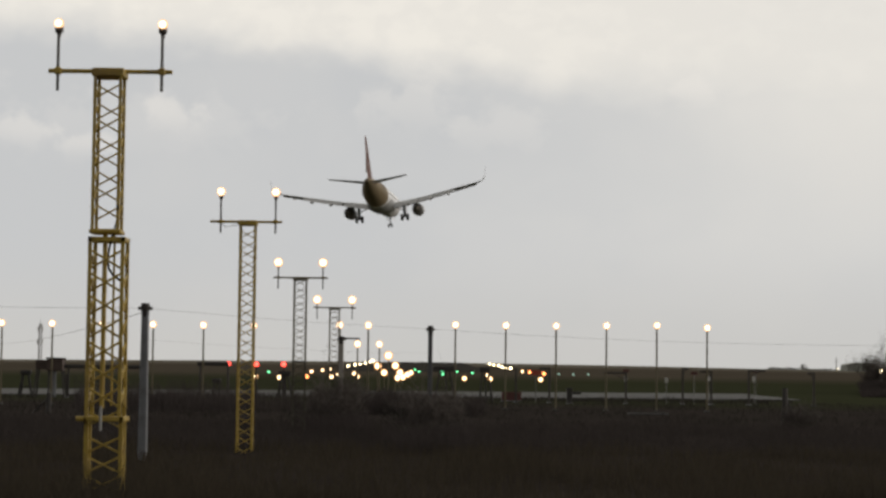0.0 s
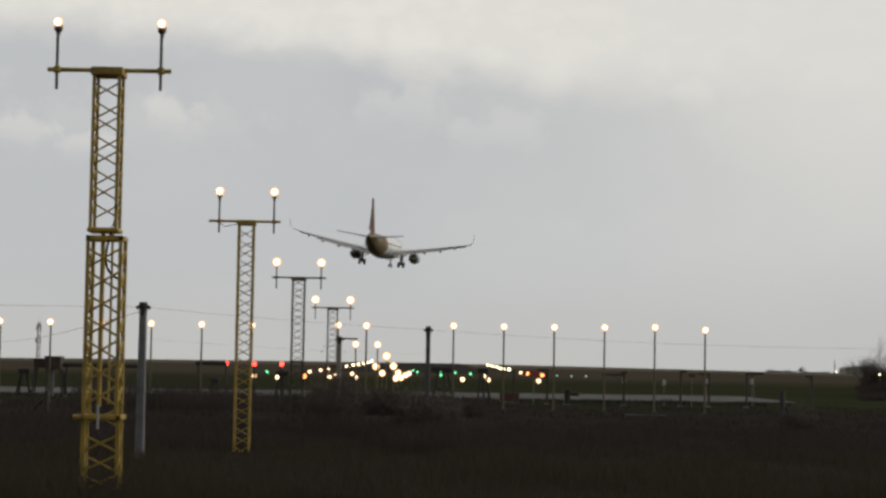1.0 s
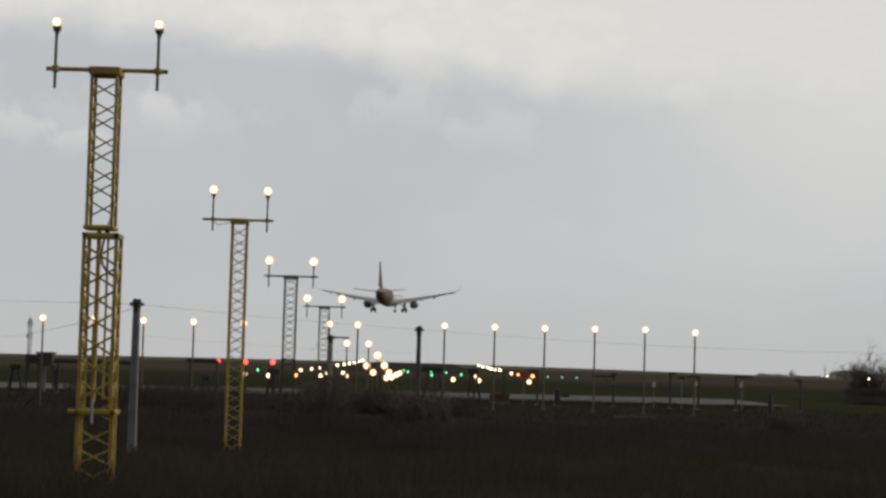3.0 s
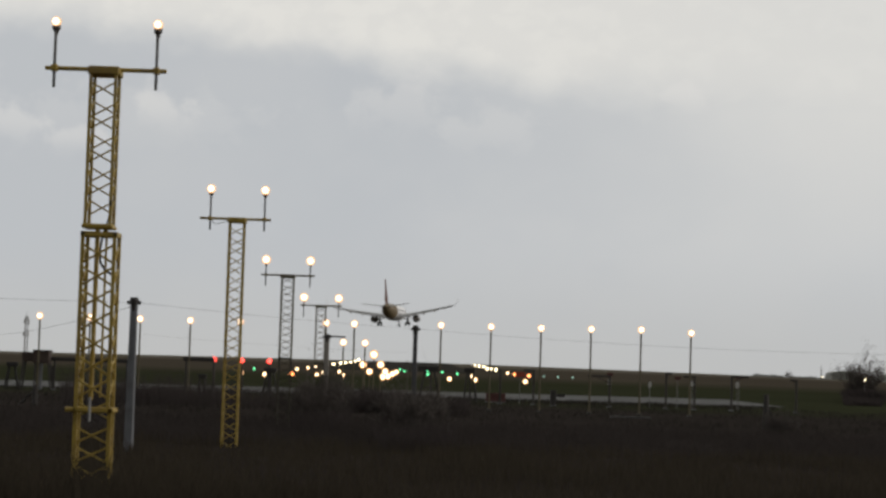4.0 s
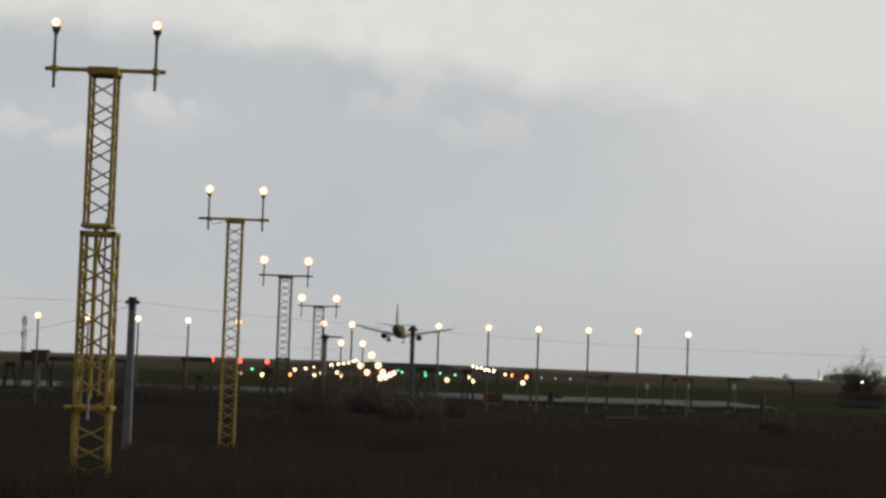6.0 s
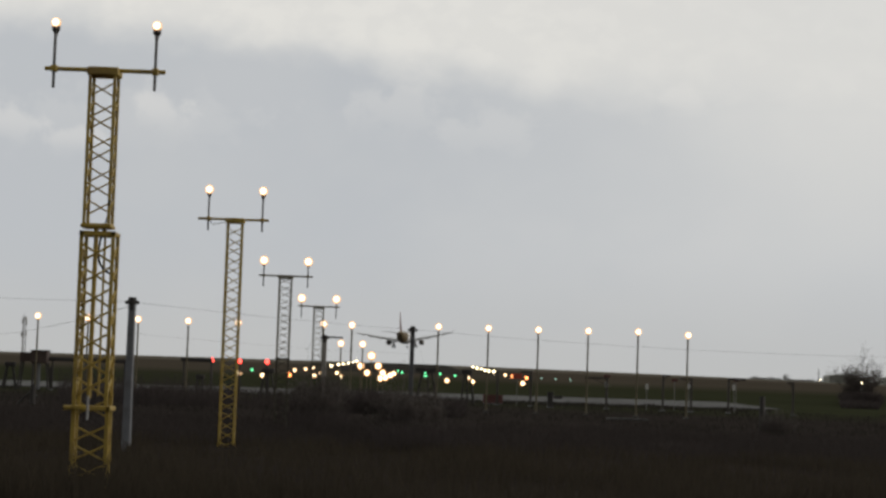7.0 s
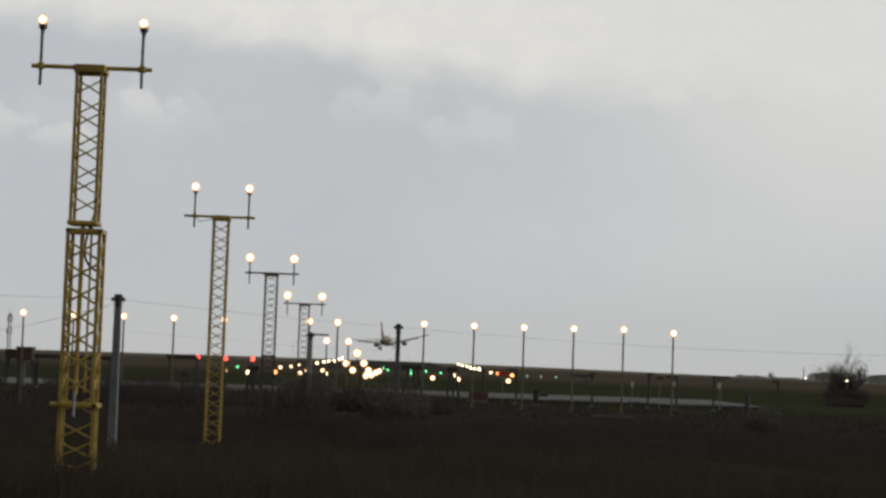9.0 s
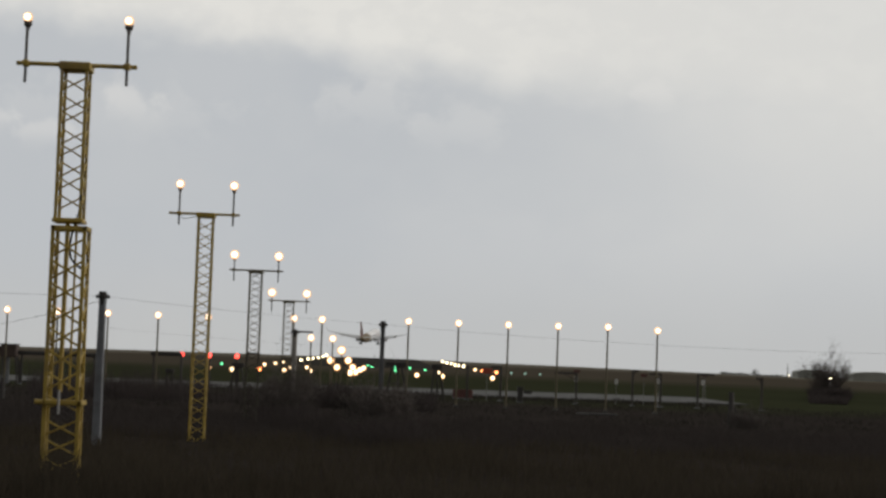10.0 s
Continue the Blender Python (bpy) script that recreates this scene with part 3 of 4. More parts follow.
        part("sharklet", Shape().loft([wing_section(sx * 16.9, -2.2, 1.6, 1.6, 0.045), wing_section(sx * 17.35, -2.6, 1.85, 1.35, 0.045), wing_section(sx * 17.68, -3.1, 2.3, 1.1, 0.045),
                                       wing_section(sx * 17.86, -4.1, 3.75, 0.5, 0.045)]), AIR_GREY, a, "grey upturned wing tip", smooth=True)
        for x0, x1, ya, yb, za, zb, ca, cb in ((2.2, 6.2, -0.35, -0.65, -1.12, -0.45, 1.5, 1.2), (6.4, 12.6, -0.65, -2.2, -0.42, 0.62, 1.2, 0.75)):
            part("flap", Shape().loft([[(sx * x, y, z), (sx * x, y - 0.2 * c, z + 0.10), (sx * x, y - c * 0.85, z - 0.45 * c), (sx * x, y - 0.2 * c, z - 0.10)] for x, y, z, c in ((x0, ya, za, ca), (x1, yb, zb, cb))]), AIR_GREY, a, "lowered flap")
        part("slat", Shape().loft([[(sx * x, y + 0.35, z - 0.22), (sx * x, y + 0.1, z + 0.12), (sx * x, y - 0.2, z + 0.08)] for x, y, z in ((2.6, 5.4, -0.9), (6.4, 3.35, -0.28), (11.5, 0.65, 0.59), (16.2, -1.8, 1.44))]), AIR_GREY, a)
        for x, y, z in ((4.6, -1.1, -1.0), (8.3, -1.7, -0.38), (11.4, -2.3, 0.2), (14.2, -2.6, 0.85)):
            k = 1.0 if x < 13 else 0.6
            part("flap_fairing", Shape().loft([ring_at(y + d * k, r * k, z - 0.12 - 0.10 * max(-d, 0), 1.5, 10) for d, r in ((2.2, 0.04), (1.2, 0.19), (0, 0.24), (-0.9, 0.2), (-1.6, 0.04))]), AIR_GREY, a, m=pose(sx * x, 0, 0))
        # engine
        e = part("engine", Shape().lathe([(0.80, 5.7), (0.88, 5.75), (0.96, 5.4), (1.01, 4.4), (0.98, 3.2), (0.85, 2.0), (0.81, 1.9), (0.77, 2.0), (0.83, 3.2), (0.80, 5.0)], 24, "y", (sx * 5.75, 0, -1.75), caps=False), NACELLE, a, "dark grey engine nacelle", smooth=True)
        part("fan", Shape().lathe([(0.82, 4.6), (0.3, 4.7), (0.05, 5.1)], 20, "y", (sx * 5.75, 0, -1.75)), METAL, e)
        part("core", Shape().lathe([(0.7, 3.6), (0.58, 2.2), (0.5, 1.3), (0.5, 1.3), (0.3, 1.2), (0.05, 0.5)], 20, "y", (sx * 5.75, 0, -1.75)), METAL, e, "bare metal exhaust cone", smooth=True)
        part("pylon", Shape().loft([[(sx * 5.75 - w, y, z0), (sx * 5.75 + w, y, z0), (sx * 5.75 + w * 0.8, y, z1), (sx * 5.75 - w * 0.8, y, z1)] for y, w, z0, z1 in ((4.6, 0.1, -0.85, -0.45), (3.2, 0.2, -0.9, -0.3), (0.9, 0.12, -0.95, -0.5))]), AIR_GREY, e)
        # main gear
        g = part("main_gear", Shape().tube([(sx * 3.75, 0, -0.9), (sx * 3.8, 0, -3.2)], [0.24, 0.2], 10), GALV, a, "grey landing gear leg")
        part("axle", Shape().tube([(sx * 3.8 - 0.55, 0, -3.22), (sx * 3.8 + 0.55, 0, -3.22)], 0.09, 8), GALV, g)
        part("side_strut", Shape().tube([(sx * 3.78, 0.05, -2.2), (sx * 2.1, 0.05, -1.3)], 0.08, 8), GALV, g)
        part("gear_door", Shape().bevel_box((sx * 4.1, 0, -1.95), (0.06, 1.0, 1.7), 0.02), AIR_WHITE, g)
        for d in (-0.46, 0.46):
            w = [(0.25, -0.19), (0.5, -0.2), (0.57, -0.12), (0.585, 0), (0.57, 0.12), (0.5, 0.2), (0.25, 0.19)]
            s = Shape().lathe(w, 18)
            s.v = [(z, x, y) for x, y, z in s.v]
            part("wheel", s, TYRE, g, "black tyre", pose(sx * 3.8 + d, 0, -3.24), True)
    g = part("nose_gear", Shape().tube([(0, 12.6, -1.5), (0, 12.75, -3.35)], [0.13, 0.09], 10), GALV, a, "grey nose gear leg")
    part("drag_strut", Shape().tube([(0, 12.7, -2.6), (0, 13.9, -1.5)], 0.06, 8), GALV, g)
    for sx in (-1, 1):
        part("nose_gear_door", Shape().bevel_box((sx * 0.45, 13.4, -2.15), (0.04, 1.8, 0.65), 0.015), AIR_WHITE, g)
        s = Shape().lathe([(0.15, -0.1), (0.34, -0.11), (0.385, 0), (0.34, 0.11), (0.15, 0.1)], 16)
        s.v = [(z, x, y) for x, y, z in s.v]
        part("wheel", s, TYRE, g, "black tyre", pose(sx * 0.26, 12.78, -3.38), True)
    for x, y, z in ((0, 2.0, 2.05), (0, 8.5, 2.1)):
        part("antenna", Shape().loft([[(-0.03, y + 0.3, 1.9), (0.03, y + 0.3, 1.9), (0.03, y - 0.2, 1.9), (-0.03, y - 0.2, 1.9)], [(-0.015, y, z + 0.35), (0.015, y, z + 0.35), (0.015, y - 0.15, z + 0.35), (-0.015, y - 0.15, z + 0.35)]]), AIR_WHITE, a)
    return a


airliner = build_airliner()


# ---------------------------------------------------------------- poles and overhead wires
# concrete lightened by hand for the glow of the lamps round this pole
LAMPLIT_CONCRETE = material("lamplit_weathered_concrete", (0.34, 0.32, 0.29), 0.85, 0, (0.25, 0.235, 0.21), 2.5, 0.8, 0.5, 45)


def build_pole(x, y, top, w0, w1, arm=0.0, mat=None):
    mat = mat or CONCRETE
    base = float(ground_z(x, y)) - 0.2
    h = top - base
    p = thing("dark_pole" if mat is DARK_CONCRETE else "concrete_pole", (x, y, base), {DARK_CONCRETE: "tall pole of darkened concrete with an iron cap", CONCRETE: "tall weathered grey concrete pole with a dark iron cap"}.get(mat, "weathered concrete pole, lamp glow in its pale colour, with a short iron side arm"), "pole", "wire poles")
    s = Shape()
    rings = []
    for k in range(7):
        t = k / 6
        w = (w0 + (w1 - w0) * t) / 2
        b = w * 0.28
        rings.append([(px, py, t * (h - 0.2)) for px, py in ((-w, -w + b), (-w + b, -w), (w - b, -w), (w, -w + b), (w, w - b), (w - b, w), (-w + b, w), (-w, w - b))])
    part("shaft", s.loft(rings), mat, p)
    part("cap", Shape().lathe([(w1 * 0.55, h - 0.42), (w1 * 0.60, h - 0.22), (w1 * 0.70, h - 0.20), (w1 * 0.70, h - 0.09), (w1 * 0.62, h - 0.07), (w1 * 0.6, h)], 12), IRON, p, "dark iron cap and collar")
    for sx in (-1, 1):
        part("insulator", Shape().lathe([(0.02, -0.06), (0.05, -0.03), (0.03, 0), (0.05, 0.03), (0.02, 0.06)], 8, "z", (sx * w1 * 0.86, 0, h - 0.16)), IRON, p)
    if arm:
        part("side_arm", Shape().tube([(0, 0, h - 0.1), (arm, 0, h - 0.12)], 0.045, 8), IRON, p, "short iron side arm")
    return p


build_pole(-9.03, 65, 4.87, 0.28, 0.21)
build_pole(-0.32, 88, 4.86, 0.21, 0.18, mat=DARK_CONCRETE)
build_pole(-5.04, 110, 4.81, 0.27, 0.23, 0.95, LAMPLIT_CONCRETE)


def build_wire(a, b, sag, r=0.004):
    a, b = Vector(a), Vector(b)
    pts = []
    for k in range(17):
        t = k / 16
        p = a.lerp(b, t)
        p.z -= sag * 4 * t * (1 - t)
        pts.append(p - a)
    ob = thing("overhead_wire", a, "thin slack overhead wire between concrete poles", "wire", "overhead wires")
    part("strand", Shape().tube(pts, r, 5), CABLE, ob)


build_wire((-34.0, 60, 5.3), (-9.03, 65, 4.72), 0.25)
build_wire((-9.03, 65, 4.72), (-0.32, 88, 4.72), 0.06)
build_wire((-9.03, 65, 3.75), (-0.32, 88, 3.7), 0.08, 0.0022)
build_wire((-0.32, 88, 4.72), (24.43, 92, 4.40), 0.25)
build_wire((-9.03, 65, 4.60), (-43.0, 205, 5.6), 0.3, 0.008)


# ---------------------------------------------------------------- dark stands along the perimeter
FENCE_Y = 196


def stand_thing(name, x, label, category, group, y=FENCE_Y):
    return thing(name, (x, y, float(ground_z(x, y)) - 0.05), label, category, group)


POST = material("weathered_brown_post_paint", (0.062, 0.055, 0.049), 0.75, 0.1, (0.046, 0.041, 0.037), 4, 0.7)


def build_fence_post(x, top, arm):
    """A dark post with a flat top arm; arm: its reach along x."""
    p = stand_thing("perimeter_post", x, "dark iron perimeter post with a flat top arm", "post", "perimeter posts")
    h = top - p.location.z
    part("post", Shape().bevel_box((0, 0, h / 2), (0.2, 0.16, h), 0.03), POST, p)
    if arm:
        part("arm", Shape().bevel_box((arm / 2, 0, h - 0.1), (abs(arm) + 0.2, 0.24, 0.19), 0.03), POST, p)
        part("strut", Shape().tube([(0, 0, h - 0.7), (arm * 0.6, 0, h - 0.2)], 0.04, 6), POST, p)
    part("foot", Shape().bevel_box((0, 0, 0.08), (0.5, 0.4, 0.16), 0.03), CONCRETE, p)


def build_trestle(x, top, w, legs):
    p = stand_thing("trestle", x, "dark iron trestle stand with splayed legs", "trestle", "trestle stands")
    h = top - p.location.z
    part("top_beam", Shape().bevel_box((0, 0, h - 0.22), (w, 0.5, 0.44), 0.05), IRON, p)
    for lx in legs:
        part("leg", Shape().tube([(lx * 0.35, 0, h - 0.3), (lx, 0, 0)], 0.10, 6), IRON, p)
        part("leg", Shape().tube([(lx * 0.35, 0.15, h - 0.3), (lx * 0.9, 0.9, 0)], 0.08, 6), IRON, p)
    part("tie", Shape().tube([(legs[0] * 0.75, 0, h * 0.4), (legs[-1] * 0.75, 0, h * 0.4)], 0.05, 6), IRON, p)


for x, top, arm in ((7.38, 3.73, 0), (10.52, 3.83, -0.9), (17.66, 3.49, -2.0), (22.97, 3.93, 0.5), (25.64, 3.70, -1.0),
                    (29.15, 3.82, 1.5), (35.23, 3.65, -0.5), (-7.57, 2.97, 0), (-34.55, 2.70, 0)):
    build_fence_post(x, top, arm)
for x, top, w, legs in ((-14.22, 3.22, 1.2, (-0.75, 0.1, 0.8)), (0.68, 3.82, 2.1, (-1.0, 0.3, 1.2)), (4.46, 3.79, 1.0, (-0.5, 0.15, 0.8)),
                        (-38.38, 3.00, 1.0, (-0.7, 0.6)), (-20.55, 2.43, 0.8, (-0.5, 0.4))):
    build_trestle(x, top, w, legs)


def build_beam(x0, x1, z, posts):
    p = stand_thing("light_beam", x0, "long dark horizontal iron beam on posts", "beam", "approach beams")
    zb = z - p.location.z
    part("beam", Shape().bevel_box(((x1 - x0) / 2, 0, zb), (x1 - x0, 0.3, 0.36), 0.05), IRON, p)
    for px in posts:
        part("post", Shape().tube([(px * (x1 - x0), 0, 0), (px * (x1 - x0), 0, zb)], 0.09, 8), IRON, p)


build_beam(-34.79, -27.28, 3.40, (0.05, 0.5, 0.95))
build_beam(-22.41, -19.44, 3.79, (0.1, 0.97))


def build_cabin():
    x, y = -36.04, FENCE_Y
    p = stand_thing("equipment_cabin", x, "rusty brown raised equipment cabin on iron legs", "cabin", "")
    part("cabin_body", Shape().bevel_box((0.45, 0, 3.1), (1.5, 1.6, 1.15), 0.06), RUST, p)
    part("side_box", Shape().bevel_box((-0.85, 0.1, 3.1), (1.06, 1.2, 0.85), 0.05), RUST, p, "rusty side box")
    part("roof", Shape().bevel_box((0.45, 0, 3.71), (1.7, 1.8, 0.1), 0.03), IRON, p)
    for lx in (-1.2, -0.1, 1.1):
        part("leg", Shape().tube([(lx, -0.5, 2.7), (lx * 1.25, -0.6, 0)], 0.09, 6), IRON, p)
        part("leg", Shape().tube([(lx, 0.6, 2.7), (lx * 1.25, 0.7, 0)], 0.09, 6), IRON, p)
    part("support_column", Shape().tube([(0.3, 0, 0), (0.3, 0, 2.7)], 0.2, 8), CONCRETE, p, "pale column under the cabin")


build_cabin()
for x, z in ((-19.62, 3.71), (-17.00, 3.70), (-14.42, 3.72)):
    build_pole_lamp(x, FENCE_Y + 1.2, z, 0.21, LIGHT_RED, "red obstruction lamp on a dark post", "red lamps", 0.12, "red_lamp_post", IRON)


def build_field_cabinet(x, y, w, h, mat, label):
    p = thing("field_cabinet", (x, y, float(ground_z(x, y)) - 0.05), label, "cabinet", "field cabinets")
    part("body", Shape().bevel_box((0, 0, h / 2 + 0.1), (w, 0.8, h), 0.04), mat, p)
    part("plinth", Shape().bevel_box((0, 0, 0.06), (w + 0.12, 0.9, 0.16), 0.02), CONCRETE, p)
    part("lid", Shape().bevel_box((0, 0, h + 0.12), (w + 0.1, 0.9, 0.06), 0.02), mat, p)


build_field_cabinet(7.27, 204, 1.9, 0.8, MAROON, "low faded red metal cabinet in the grass")
build_field_cabinet(12.26, 194, 0.5, 1.35, IRON, "narrow dark iron cabinet in the grass")
build_field_cabinet(13.09 * 1.28, 251, 1.0, 0.4, IRON, "low dark box beyond the road")


def build_marker(x, z, mat=None, size=(0.6, 0.04, 0.3)):
    p = stand_thing("marker_board", x, "small white marker board on a thin stake" if mat is None else "small red board on a stake, for faded markers and for a red glow", "sign", "marker boards", FENCE_Y + 4)
    h = z - p.location.z
    part("board", Shape().bevel_box((0, 0, h), (0.28, 0.04, 0.50) if mat is None else size, 0.01), mat or PALE, p)
    part("stake", Shape().tube([(0, 0.04, 0), (0, 0.04, h)], 0.03, 6), GALV, p)


for x, z in ((21.88, 2.73), (25.92, 2.97), (30.24, 2.95), (18.00, 2.81)):
    build_marker(x, z)
for x, z in ((18.03, 3.61), (30.43, 3.70), (24.53, 3.45)):
    build_marker(x, z, MAROON)
# added bright red board that stands for a red lamp's glow
build_marker(9.42, 3.32, RED_GLOW_PAINT, (0.95, 0.05, 0.5))


def build_near_post(x, y, top, lean):
    p = thing("stay_post", (x, y, float(ground_z(x, y)) - 0.1), "dark timber post with a leaning stay in rough grass", "post", "stay posts")
    h = top - p.location.z
    part("post", Shape().tube([(0, 0, 0), (0, 0, h)], [0.18, 0.15], 8), IRON, p)
    part("stay", Shape().tube([(0, 0, h * 0.8), (lean, 0.2, 0)], [0.06, 0.07], 8), IRON, p)


build_near_post(20.18, 122, 2.33, 0.9)
build_near_post(-24.89, 135, 1.47, -1.15)


def build_slab(x, y):
    ob = thing("concrete_slab", (x, y, float(ground_z(x, y)) + 0.02), "low grey concrete slab lying in rough grass", "slab")
    part("slab", Shape().bevel_box((0, 0, 0.06), (2.9, 1.2, 0.16), 0.04), ASPHALT, ob)


build_slab(15.08, 150)


# ---------------------------------------------------------------- distance
MAST_GREY = material("pale_grey_mast_paint", (0.42, 0.42, 0.43), 0.6, 0, (0.33, 0.33, 0.34), 2, 0.6)
DIM_ROOF = material("dull_hangar_sheeting", (0.30, 0.31, 0.28), 0.7, 0, (0.22, 0.23, 0.21), 0.3, 0.6)


def build_radio_mast(x, y, top):
    base = float(ground_z(x, y)) - 0.2
    h = top - base
    p = thing("radio_mast", (x, y, base), "distant grey lattice radio mast with aerials", "mast")
    for k in range(3):
        a = 2 * math.pi * k / 3
        part("leg", Shape().tube([(0.62 * math.cos(a), 0.62 * math.sin(a), 0), (0.5 * math.cos(a), 0.5 * math.sin(a), h)], 0.14, 6), MAST_GREY, p)
    n = 7
    for i in range(n):
        z0, z1 = h * i / n, h * (i + 1) / n
        part("brace", Shape().tube([(-0.55, 0, z0), (0.5, 0, z1), (-0.5, 0.1, z1)], 0.13, 5), MAST_GREY, p)
    for z, d in ((h - 0.7, 0.5), (h - 1.5, -0.55), (h - 1.7, 0.75), (h - 5.2, 0.75), (h - 5.4, -0.75)):
        part("aerial", Shape().bevel_box((d * 0.85, -0.2, z), (0.5, 0.4, 1.4), 0.08), PALE, p, "pale aerial panel")
    part("spike", Shape().tube([(0, 0, h - 0.3), (0, 0, h + 1.6)], 0.05, 5), MAST_GREY, p)


build_radio_mast(-121.52, 640, 17.87)


def build_hangar(x, y, w, h, label):
    base = float(ground_z(x, y)) - 2.0
    p = thing("hangar", (x, y, base), label, "building", "far hangars")
    part("wall", Shape().bevel_box((0, 0, (h + 2) / 2), (w, 20, h + 2), 0.2), DIM_ROOF, p)
    arch = [(-w / 2 - 0.4, h + 1.9)] + [(w / 2 * math.cos(math.pi - math.pi * k / 10), h + 2 + h * 0.55 * math.sin(math.pi * k / 10)) for k in range(11)] + [(w / 2 + 0.4, h + 1.9)]
    part("roof", Shape().loft([[(a, yy, b) for a, b in arch] for yy in (-10.3, 10.3)]), DIM_ROOF, p)
    part("hangar_door", Shape().bevel_box((0, -10.1, h * 0.45 + 2), (w * 0.6, 0.3, h * 0.9), 0.05), DIM_ROOF, p)


build_hangar(237.67, 1180, 15, 3.2, "distant pale hangar with a curved roof on the crest")
build_hangar(273.92, 1180, 26, 3.4, "long distant pale hangar behind the bare tree")


def build_far_aerial(x, y):
    base = float(ground_z(x, y)) - 1.0
    p = thing("aerial_mast", (x, y, base), "thin distant aerial mast with a white lamp", "mast")
    part("pole", Shape().tube([(0, 0, 0), (0, 0, 9)], [0.4, 0.12], 6), GALV, p)
    part("yard", Shape().tube([(-1, 0, 6), (1, 0, 6)], 0.1, 5), GALV, p)
    part("lens", globe(0.3, 1).mesh("lens", LIGHT_WHITE, True), LIGHT_WHITE, p, "white lamp", pose(0.8, -0.6, 2.2))


build_far_aerial(225.84, 1180)


# ---------------------------------------------------------------- far woods
def build_far_woods():
    """Ragged clumps of small leaves along the crest."""
    q = random.Random(9)
    s = Shape()
    clumps = [(215.68, 1230, 3.4, 2.2)]
    for x0, x1, n, h0, h1 in ((197.0, 245.4, 22, 0.4, 1.2), (248.7, 325.6, 34, 1.5, 4.5)):
        for _ in range(n):
            clumps.append((q.uniform(x0, x1), 1230 + q.uniform(-15, 15), q.uniform(h0, h1), q.uniform(1.5, 4.0)))
    for x, y, h, w in clumps:
        z = float(ground_z(x, y))
        for _ in range(90):
            c = Vector((x + q.gauss(0, w * 0.45), y + q.gauss(0, w * 0.4), z + h * abs(q.gauss(0.5, 0.28))))
            u = Vector((q.gauss(0, 1), q.gauss(0, 1), q.gauss(0, 1))).normalized() * 0.42
            v = u.cross(Vector((q.gauss(0, 1), q.gauss(0, 1), q.gauss(0, 1)))).normalized() * 0.35
            s.add([c - u, c + v, c + u, c - v], [(0, 1, 2, 3)])
    tagged(new("far_woods", s.mesh("far_woods", HAZE_LEAF)), "far trees along the crest, haze put into their grey", "woods", kind="stuff")


# foliage paled to grey in place of distance haze
HAZE_LEAF = material("hazed_far_foliage", (0.36, 0.365, 0.36), 0.9, 0, (0.29, 0.295, 0.29), 0.1, 0.8, spec=0.1)
build_far_woods()

# ---------------------------------------------------------------- plants
rng = random.Random(5)


def build_tree(x, y, h, spread, name="bare_tree", label="dark leafless thorn tree with dense twigs on grass", category="tree", leafy=0.06, group="", k0=0.14, bark=None, leaves=None):
    """A bare thorn tree: stems that fork into twigs, with sparse dark leaves low down."""
    p = thing(name, (x, y, float(ground_z(x, y)) - 0.2), label, category, group)
    wood, twig, leaf = Shape(), Shape(), Shape()
    tips = []

    def grow(pos, way, length, r, level):
        pts = [pos]
        w = Vector(way)
        for _ in range(3):
            w = (w + Vector((rng.gauss(0, 0.14), rng.gauss(0, 0.14), rng.gauss(0.04, 0.08)))).normalized()
            pts.append(pts[-1] + w * length / 3)
        (wood if level < 2 else twig).tube(pts, [r, r * 0.85, r * 0.7, r * 0.5], 6 if level < 2 else 4)
        tips.extend(pts[1:] if level >= 2 else [])
        if level >= 4:
            return
        for _ in range((6, 5, 4, 3)[level]):
            k = rng.choice((0, 1, 2, 3, 3) if level < 2 else (1, 2, 3))
            d = (w * 0.75 + Vector((rng.gauss(0, 0.55), rng.gauss(0, 0.55), rng.gauss(0.34, 0.30)))).normalized()
            grow(pts[k], d, length * rng.uniform(0.55, 0.85), r * 0.5, level + 1)

    for k in range(5):
        a = 2 * math.pi * k / 5 + rng.uniform(-0.4, 0.4)
        grow(Vector((0.2 * math.cos(a), 0.2 * math.sin(a), 0)), (spread * math.cos(a), spread * math.sin(a), 1.0), h * 0.40, k0, 0)
    for k in range(8):
        a = 2 * math.pi * k / 8 + rng.uniform(-0.3, 0.3)
        grow(Vector((0.3 * math.cos(a), 0.3 * math.sin(a), 0)), (1.3 * math.cos(a), 1.3 * math.sin(a), 0.8), h * 0.27, k0 * 0.7, 1)
    for k in range(5):
        grow(Vector((rng.gauss(0, 0.5), rng.gauss(0, 0.5), h * 0.2)), (rng.gauss(0, 0.12), rng.gauss(0, 0.12), 1.0), h * rng.uniform(0.45, 0.62), k0 * 0.3, 2)
    for q in tips:
        low = max(0.0, 1 - q.z / (h * 0.5))
        for _ in range(2 if rng.random() < leafy + 0.5 * low else 0):
            c = q + Vector((rng.gauss(0, 0.024) * h, rng.gauss(0, 0.024) * h, rng.gauss(0, 0.02) * h))
            u = Vector((rng.gauss(0, 1), rng.gauss(0, 1), rng.gauss(0, 1))).normalized() * rng.uniform(0.010, 0.022) * h
            v = u.cross(Vector((rng.gauss(0, 1), rng.gauss(0, 1), rng.gauss(0, 1)))).normalized() * 0.009 * h
            leaf.add([c - u, c + v, c + u, c - v], [(0, 1, 2, 3)])
    part("trunk", wood, bark or BARK, p)
    tagged(part("twig_crown", twig, bark or BARK, p, "fine bare twigs"), kind="stuff")
    part("crown", leaf, leaves or LEAF, p, "sparse dark leaf clumps")


